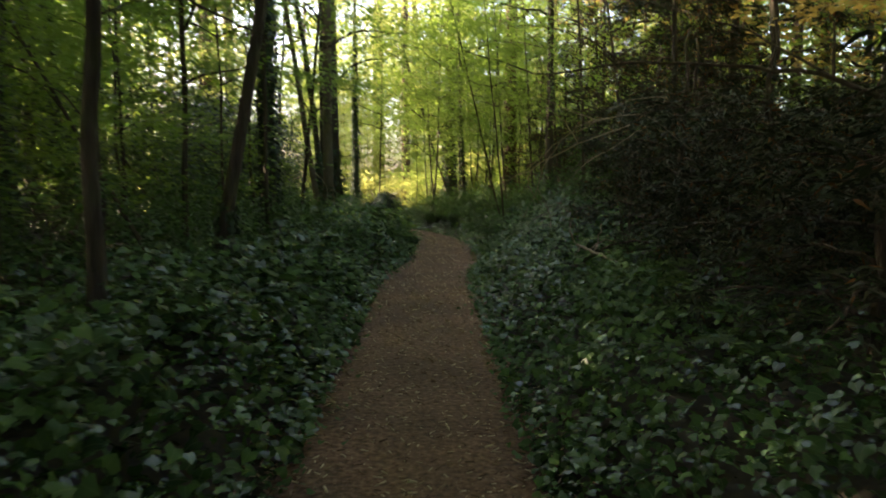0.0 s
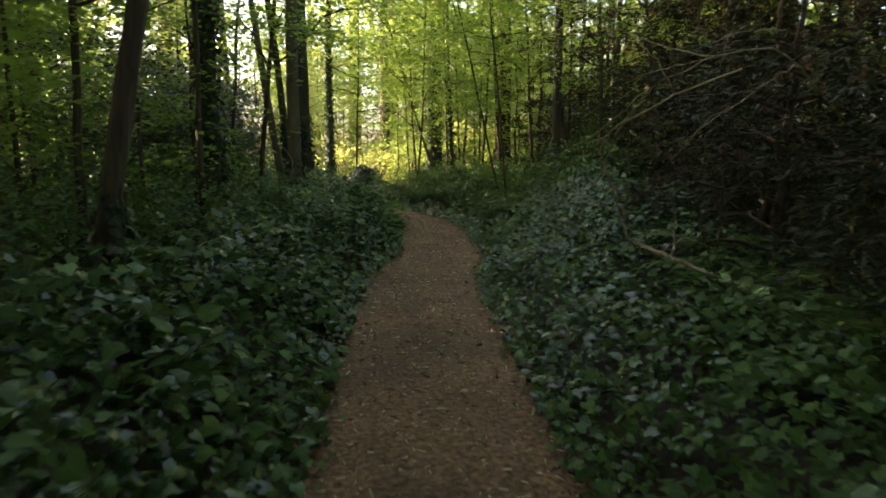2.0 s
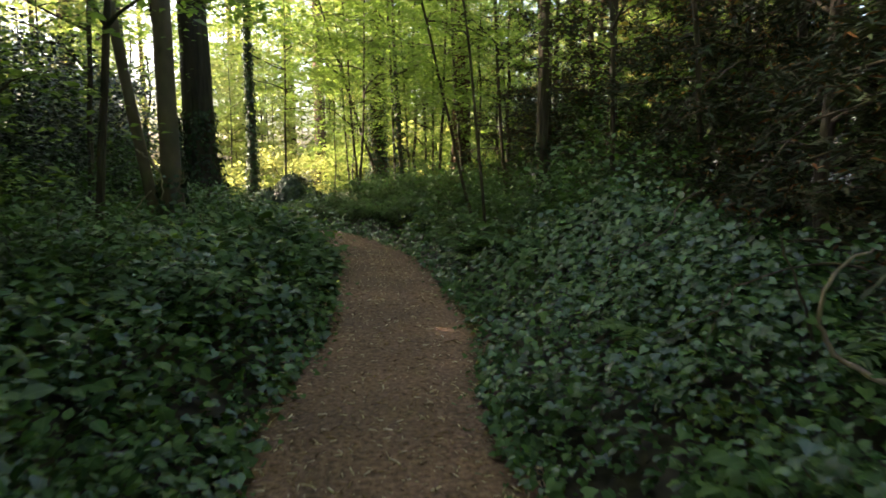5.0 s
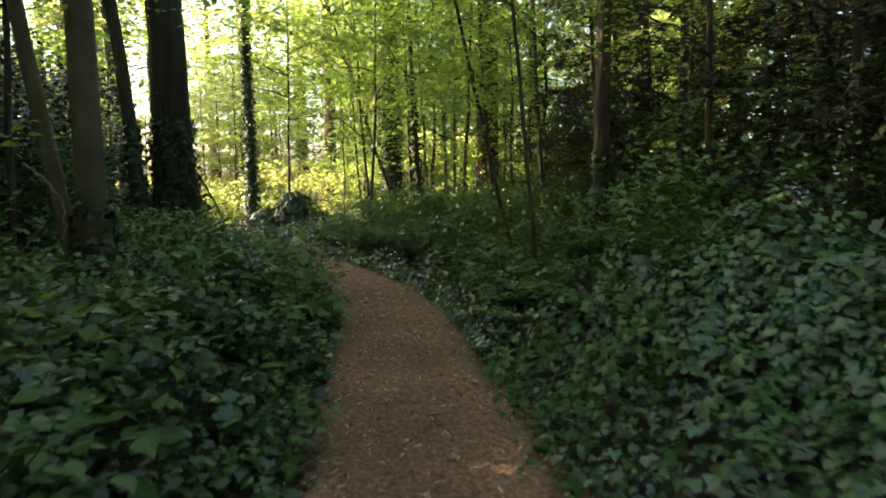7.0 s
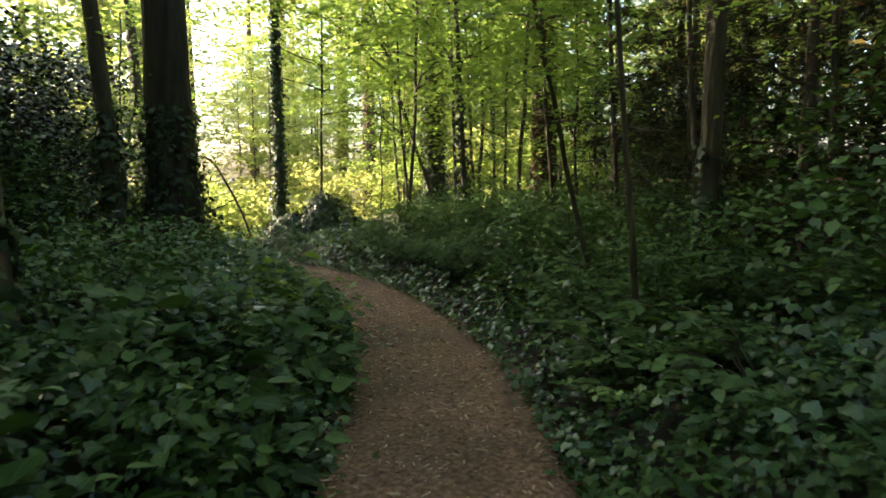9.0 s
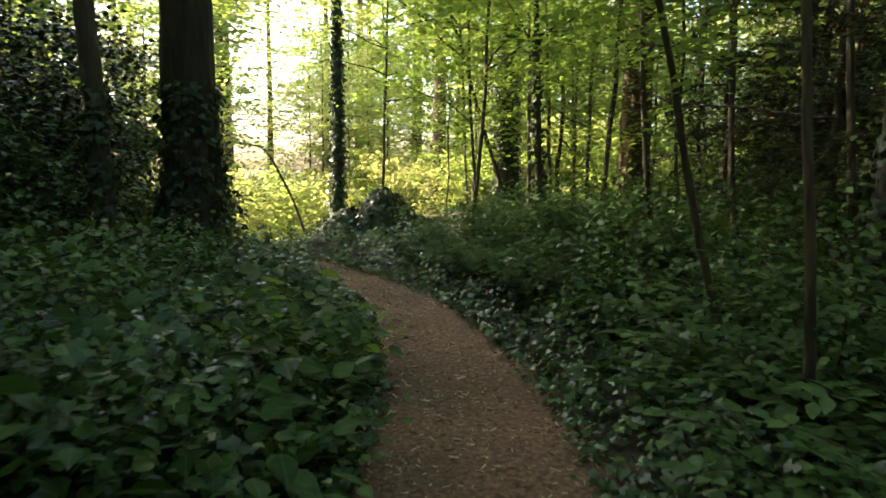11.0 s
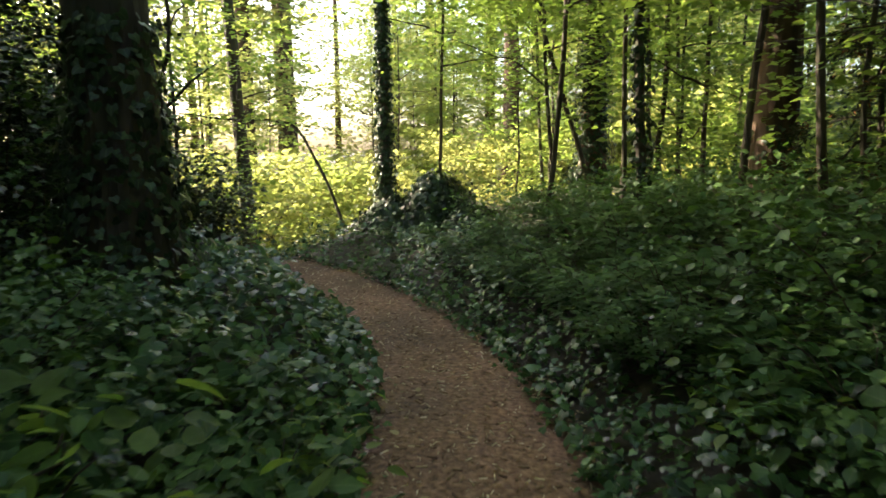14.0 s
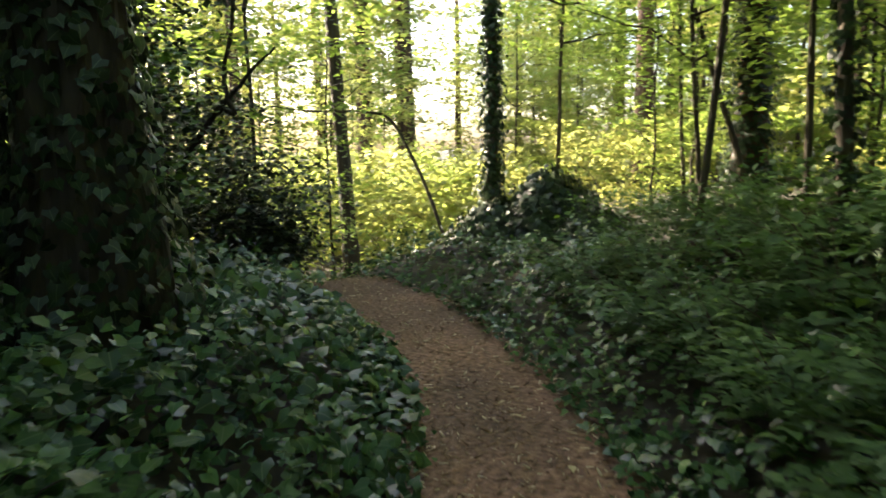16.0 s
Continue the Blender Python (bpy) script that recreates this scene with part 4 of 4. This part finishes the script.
branch("fallen_branch", "long weathered branch lying on the ivy", [
    ([(2.25, 7.35, 0.5), (2.05, 7.75, 0.58), (1.93, 8.2, 0.64), (1.9, 8.6, 0.66), (1.9, 9.0, 0.65), (1.92, 9.37, 0.66), (1.86, 9.42, 0.82), (1.86, 9.42, 1.0), (1.98, 9.4, 1.14), (2.1, 9.4, 1.18)], 0.026, 0.005),
    ([(1.93, 8.2, 0.64), (2.05, 8.45, 0.82), (2.12, 8.6, 0.98)], 0.014, 0.005),
    ([(1.91, 8.4, 0.65), (2.15, 8.5, 0.78), (2.3, 8.35, 0.74), (2.35, 8.2, 0.6)], 0.01, 0.004),
    ([(1.9, 8.9, 0.65), (1.82, 8.85, 0.5), (1.76, 8.8, 0.36)], 0.008, 0.004)], PALE_WOOD)
branch("overhanging_branch", "long dark branch arching over the path", [
    ([(3.15, 4.4, 2.0), (2.75, 4.7, 2.28), (2.2, 5.1, 2.42), (1.5, 5.5, 2.52), (0.9, 5.8, 2.45), (0.2, 6.2, 2.75)], 0.022, 0.0044),
    ([(1.5, 5.5, 2.52), (1.1, 5.6, 2.8), (0.5, 5.6, 2.85)], 0.0088, 0.0028),
    ([(2.2, 5.1, 2.42), (1.7, 5.8, 2.3), (1.3, 6.4, 2.1)], 0.0077, 0.0022),
    ([(2.75, 4.7, 2.28), (2.5, 5.3, 2.7), (1.9, 5.9, 3.1), (1.2, 6.3, 3.3)], 0.0121, 0.0033)], BARK)
r = np.random.default_rng(57)
for i in range(18):
    x, y, z = r.uniform(2.1, 3.1), r.uniform(5.2, 11.5), r.uniform(0.9, 2.9)
    p = bent((x, y, z), (x - r.uniform(0.6, 1.25), y + r.uniform(-0.5, 0.6), z - r.uniform(0.05, 0.75)), 6, r.uniform(-0.05, 0.15), r, 0.3)
    q = bent(p[3], p[3] + np.array([-r.uniform(0.15, 0.4), r.uniform(-0.3, 0.3), -r.uniform(0.05, 0.4)]), 4, 0.05, r, 0.3)
    branch("dead_twig", "thin bare twig reaching out of the conifers", [([tuple(v) for v in p], 0.008, 0.002), ([tuple(v) for v in q], 0.004, 0.0015)], TWIG if i % 6 else PALE_WOOD)
branch("bare_stick", "thin pale stick standing in the ivy", [([(-2.3, 8.86, 0.55), (-2.27, 8.86, 0.8), (-2.2, 8.85, 1.02)], 0.009, 0.005)], PALE_WOOD)
for x, y, h, a in ((2.35, 8.3, 1.7, 0.1), (2.6, 8.9, 1.5, -0.2), (2.9, 7.8, 1.8, 0.15), (2.2, 9.7, 1.2, -0.3), (2.6, 6.2, 1.4, 0.2)):
    branch("bare_stick", "thin bare brown stem among the conifers", [([(x, y, 0.2), (x + a * 0.5, y, h * 0.55), (x + a, y + 0.1, h)], 0.011, 0.005), ([(x + a * 0.5, y, h * 0.55), (x + a * 0.5 - 0.2, y - 0.1, h * 0.85)], 0.006, 0.003)], TWIG)
branch("bare_branch", "long thin dark branch over the undergrowth", [([(3.0, 19.0, 2.1), (2.33, 19.95, 2.3), (1.96, 20.63, 2.38), (1.77, 21.18, 2.62), (1.33, 21.8, 2.67)], 0.013, 0.004), ([(1.96, 20.63, 2.38), (1.5, 20.9, 2.3), (1.0, 21.3, 2.35)], 0.007, 0.003)], BARK_DEEP)
branch("bare_branch", "thin dark branch hanging from a leaning trunk", [([(-2.35, 5.2, 3.15), (-2.09, 5.42, 3.0), (-1.73, 5.59, 2.84), (-1.27, 5.75, 2.65)], 0.014, 0.004)], BARK)
branch("bare_twig", "long thin bare twig arching over the undergrowth", [([(-3.04, 17.2, 0.99), (-2.61, 17.2, 1.1), (-2.23, 17.2, 1.24), (-1.95, 17.2, 1.34), (-1.74, 17.2, 1.46)], 0.012, 0.004)], TWIG)
branch("bare_twig", "curved pale dead twig among dark shrubs", [([(-2.84, 14.4, 1.75), (-2.73, 14.4, 1.66), (-2.6, 14.4, 1.51), (-2.57, 14.4, 1.34), (-2.6, 14.4, 1.17)], 0.012, 0.006), ([(-2.64, 14.2, 1.29), (-2.73, 14.2, 1.19), (-2.88, 14.2, 1.01), (-3.06, 14.2, 0.8)], 0.008, 0.004)], PALE_WOOD)
branch("leaning_pole", "fallen thin dark stem leaning over shrubs", [([(-4.45, 28.0, 0.1), (-4.75, 28.0, 0.95), (-5.38, 28.0, 2.12), (-6.1, 28.05, 2.2), (-7.0, 28.0, 2.24), (-7.9, 28.0, 2.36)], 0.035, 0.014)], BARK_DEEP)
branch("crooked_limb", "dark crooked limb bent upwards", [
    ([(-7.0, 24.4, 0.2), (-6.7, 24.5, 1.33), (-6.35, 24.5, 1.72), (-6.02, 24.5, 2.06), (-5.72, 24.5, 2.28), (-5.42, 24.5, 2.54), (-5.1, 24.5, 2.75)], 0.06, 0.012),
    ([(-6.08, 24.5, 2.02), (-5.88, 24.48, 2.06), (-5.72, 24.48, 1.98), (-5.85, 24.48, 2.2), (-5.87, 24.48, 2.5), (-5.72, 24.48, 2.9), (-5.65, 24.5, 3.4), (-5.7, 24.5, 4.3)], 0.04, 0.022),
    ([(-6.5, 24.5, 1.55), (-6.42, 24.6, 2.1), (-6.5, 24.7, 2.6)], 0.025, 0.01)], BARK_DEEP)
bush("holly_bush", "small dark round holly bush below a crooked limb", -5.35, 24.5, 0.62, 1.75, HOLLY_SHADED_IVY, 4200, 0.085, 171, "plain", low=0.5)

# ---- ferns ----
def fern(seed):
    r = np.random.default_rng(seed)
    t = thing("fern", "arching green sword fern by the path", "fern", (0, 0, 0), "ferns")
    for k in range(9):
        a, L = k * 0.7 + r.normal(0, 0.15), r.uniform(0.45, 0.75)
        out = np.array([math.cos(a), math.sin(a), 0])
        f = np.linspace(0.08, 1, 26)
        mid = out * (f * L * 0.85)[:, None] + np.array([0, 0, 1]) * (L * (0.85 * f - 0.75 * f ** 2))[:, None]
        side = np.array([-out[1], out[0], 0])
        P = np.repeat(mid, 2, 0)
        D = np.tile(np.stack([side, -side]), (26, 1)) + out * 0.45
        N = up_normals(52, 0.12, r)
        leaf_cloud("frond", "narrow", P, N, D, np.repeat(0.15 * np.sin(np.clip(1.08 - f, 0, 1) * 2.2) + 0.02, 2), FERN, t)
    return t


fn = fern(91)
for i, (x, y, s) in enumerate(((1.75, 7.4, 1.1), (2.2, 6.8, 1.3), (2.4, 7.9, 1.5), (1.55, 10.6, 0.8), (1.9, 8.0, 1.0), (2.3, 4.6, 1.0), (2.0, 5.7, 1.1), (2.7, 9.3, 1.3))):
    if i == 0:
        fn.location, fn.scale = (x, y, float(ground_z(x, y)[0])), (s, s, s)
    else:
        put(fn, x, y, i * 77, s)

# ---- filler wood ----
def far_tree(name, label, seed, rad, top, crown, leaf, leaves, size, clusters, spray, bark, group):
    return broadleaf_tree(name, label, 0, 0, rad, top, (0, 0), bark, leaf, crown, leaves, size, seed, 0, clusters=clusters, nlimbs=7, bend=0.12, spray=spray, group=group)


def scatter(src, n, ok, gap, taken, seed, scales=(0.8, 1.2), area=(-34, 34, -18, 62)):
    r = np.random.default_rng(seed)
    made, tries = 0, 0
    while made < n and tries < 6000:
        tries += 1
        x, y = r.uniform(area[0], area[1]), r.uniform(area[2], area[3])
        if not ok(x, y) or any(math.hypot(x - a, y - b) < gap for a, b in taken):
            continue
        taken.append((x, y))
        s = r.uniform(*scales)
        if made == 0:
            src.location, src.scale = (x, y, float(ground_z(x, y)[0])), (s, s, s)
        else:
            put(src, x, y, r.uniform(0, 360), s)
        made += 1


def off_path(x, y, d):
    return beside(x, y)[0][0] > d


taken = [(-2.62, 4.6), (-2.45, 6.9), (-3.0, 11.3), (-2.7, 15.2), (-3.6, 20.6), (-3.7, 18.8), (-3.9, 29.1), (0.4, 30.6), (0.8, 24.4), (2.6, 25.6), (3.0, 18.2), (NX, NY), (-2.2, 39), (-8.2, 11.8)]
under = far_tree("maple_sapling", "slender maple sapling with layered green leaves", 79, 0.035, 5.5, (1.7, 0.9, 5.6), MAPLE, 2000, 0.115, 30, 0.36, BARK, "saplings under the trees")
for i, (x, y, s) in enumerate(((-4.4, 8.3, 1.0), (-3.9, 13.2, 0.9), (-5.6, 11.4, 1.1), (-6.4, 6.2, 1.1), (-4.5, 4.0, 0.9), (-7.4, 9.2, 1.2), (-7.2, 14.4, 1.2), (-6.6, 25.9, 1.2), 
                               (3.6, 28.2, 1.1), (1.9, 28.9, 1.0), (-9.0, 7.0, 1.3), (-9.4, 13.0, 1.3), (-8.0, 18.0, 1.3), (-7.6, 23.0, 1.1), (-1.2, 29.9, 0.8), (1.9, 26.6, 1.2), (2.7, 23.0, 1.0), (3.5, 24.6, 1.2), (-6.4, 27.6, 0.9), (-0.6, 33.0, 1.2), (3.4, 31.0, 1.3), (-3.4, 10.0, 0.8), (-4.2, 6.0, 1.0), (-7.6, 3.6, 1.2), (1.5, 28.2, 1.6))):
    taken.append((x, y))
    if i == 0:
        under.location, under.scale = (x, y, float(ground_z(x, y)[0])), (s, s, s)
    else:
        put(under, x, y, i * 67, s)
# Stands for maples lit gold: warm sunlight is put into this leaf colour.
GOLDEN = leaf_material("gold_lit_leaf", (0.09, 0.07, 0.018), (0.15, 0.11, 0.028), (0.22, 0.16, 0.045), (0.5, 0.37, 0.1), 0.55, 0.5)
bronze = far_tree("bronze_tree", "young tree above conifers, warm sunlight in its leaf colour", 87, 0.06, 7.5, (2.3, 1.9, 7.8), GOLDEN, 2600, 0.15, 38, 0.45, BARK_DEEP, "bronze trees behind the conifers")
for i, (x, y, s) in enumerate(((7.2, 19.4, 1.4), (6.6, 8.6, 1.0), (7.4, 11.4, 1.1), (7.2, 5.6, 1.0), (9.4, 8.4, 1.3), (9.6, 13.0, 1.3))):
    taken.append((x, y))
    if i == 0:
        bronze.location, bronze.scale = (x, y, float(ground_z(x, y)[0])), (s, s, s)
    else:
        put(bronze, x, y, i * 71, s)
wood = far_tree("woodland_tree", "tall leafy tree added to fill and shade the wood", 71, 0.2, 14, (3.4, 1.6, 14), MAPLE, 4000, 0.25, 60, 0.7, BARK, "trees of the wood")
# Rows of added trees, largely unseen, keep the sun off the walk.
for i in range(34):
    x, y = -12.5 - 4.5 * (i % 2) + 0.9 * math.sin(i * 2.3), -13 + 1.32 * i
    if i % 4 == 0 and y > 12 or i % 3 == 0 and y < 5 or i % 2 == 0 and y > 25:
        continue
    taken.append((x, y))
    put(wood, x, y, i * 83, (0.95 if i % 2 == 0 else 1.25) + 0.1 * math.sin(i * 1.7))
# Added trees beside and behind the walk, mostly out of view, block light.
for i, (x, y) in enumerate(((-8.5, 5.6), (-9.0, 7.9), (-10.2, 10.0), (-8.2, 3.2), (-9.6, 1.0), (11.4, 4.2), (9.6, 1.8), (8.2, -0.6), (9.6, 18.0), (-11.0, 15.6), (-11.2, 17.7), (10.4, 22.0), (12.2, 12.4), (8.9, 20.2), (9.2, 25.6), (-14.6, 10.9), (-14.7, 21.3), (3.4, -4.6), (-3.8, -3.6), (0.9, -8.2), (-2.6, -9.2), (5.6, -1.6), (-5.2, -0.6), (4.9, -8.2))):
    taken.append((x, y))
    put(wood, x, y, i * 51, 0.9)
# Four more, added at left to cut out stray sunlight.
for x, y, a in ((-13.2, 25.2, 20), (-14.6, 22.9, 200), (-12.9, 13.7, 75), (-12.8, 19.1, 140)):
    put(wood, x, y, a, 1.1)
scatter(wood, 22, lambda x, y: y < 29 and ((x > 8 and y > 16 or x > 16) or x < -6 and y < 6), 2.5, taken, 72, (0.85, 1.2), (-26, 22, -14, 31))
# Added trees whose high, unseen crowns dim the sky over the walk.
over = far_tree("canopy_tree", "tall tree added for its high shading crown", 73, 0.22, 17, (4.4, 7.0, 15), MAPLE, 6000, 0.25, 70, 0.9, BARK, "trees of the wood")
scatter(over, 8, lambda x, y: off_path(x, y, 3.0) and y < 10.5 and abs(x) < 9, 2.4, taken, 74, (0.85, 1.1))
# Five more behind the start, out of view, to darken it.
scatter(copy_thing(over, pose(0, 0, 0)), 5, lambda x, y: abs(x) < 6, 2.4, taken, 80, (0.9, 1.1), (-7, 7, -14, -3))
# Further crowns added round the start to shade the ground.
for x, y, a in ((-3.5, 0.8, 40), (3.1, -2.6, 160), (3.0, 3.0, 80), (4.7, 5.4, 130), (6.7, 8.0, 250), (0.8, -3.8, 10)):
    put(over, x, y, a, 0.95)
light = far_tree("sunlit_tree", "young tree with sunlit yellow-green leaves", 75, 0.06, 9, (2.3, 0.8, 10), SUNNY, 2900, 0.205, 40, 0.46, BARK, "sunlit trees")
scatter(light, 42, lambda x, y: y > 38 and x > -15 and not -0.52 < x / (y - 18) < -0.34, 1.9, taken, 76, (0.7, 1.3), (-16, 18, 38, 58))
scatter(copy_thing(light, pose(0, 0, 0)), 22, lambda x, y: not -0.52 < x / (y - 18) < -0.33, 2.2, taken, 83, (1.3, 1.8), (-30, 22, 50, 66))
tall = far_tree("tall_conifer", "tall straight trunk against the bright sky", 77, 0.4, 26, (2.8, 4, 25), SUNNY, 2800, 0.36, 46, 0.8, BARK_RED, "tall trees beyond")
scatter(tall, 46, lambda x, y: y > 46 and not -0.53 < x / (y - 18) < -0.3, 2.7, taken, 78, (0.8, 1.2), (-46, 34, 46, 80))
for x, y, a, s in ((-17.5, 54.0, 100, 1.35), (-17.7, 49.4, 310, 1.15), (-20.8, 60.0, 30, 0.9), (-18.6, 66.0, 250, 0.75)):
    put(tall, x, y, a, s)

# ---- single leaves and chips nearest the walk ----
def pieces(name, shape, mat, parent, places):
    V, F = SHAPES[shape]
    base = mesh_object(name, V, F, mat, parent, "", False, V[:, :2])
    for i, (m, p, s) in enumerate(places):
        ob = base if i == 0 else new(name, base.data)
        ob.parent = parent
        ob.matrix_basis = Matrix.Translation(p) @ m @ Matrix.Diagonal((s, s, s, 1))


pieces("ivy_leaf", "ivy", IVY, bed_left, near_left)
pieces("ivy_leaf", "ivy", IVY, bed_right, near_right)
r = np.random.default_rng(93)
P = path_points(300, r, 8, 22, 0.95)
pieces("wood_chip", "chip", CHIP, path, [(pose(0, 0, 0, r.normal(0, 8), r.normal(0, 8), r.uniform(0, 360)), p + np.array([0, 0, 0.006]), r.uniform(0.028, 0.065)) for p in P])

# ---- fallen leaves on the path ----
STRAW = leaf_material("dry_leaf", (0.3, 0.23, 0.13), (0.42, 0.33, 0.2), (0.55, 0.45, 0.28), (0.3, 0.22, 0.1), 0.1, 0.7, 0.2, 0.2)
for i, (x, y, a) in enumerate(((-0.74, 8.88, 30), (-0.88, 8.56, 140), (-0.96, 19.26, 60), (-0.84, 20.8, 200), (-0.7, 18.6, 310), (0.35, 12.9, 80), (0.53, 14.0, 20), (-0.2, 6.3, 250), (0.02, 6.6, 120), (-0.62, 17.2, 180), (-1.0, 19.9, 15))):
    V, F = SHAPES["ovate"]
    ob = mesh_object("fallen_leaf", V, F, STRAW, None, "", False, V[:, :2])
    ob.matrix_basis = pose(x, y, 0.03, 6, -5, a) @ Matrix.Diagonal((0.055, 0.07, 0.06, 1))
    tagged(ob, "pale dry leaf fallen on the path", "leaf", "fallen leaves")
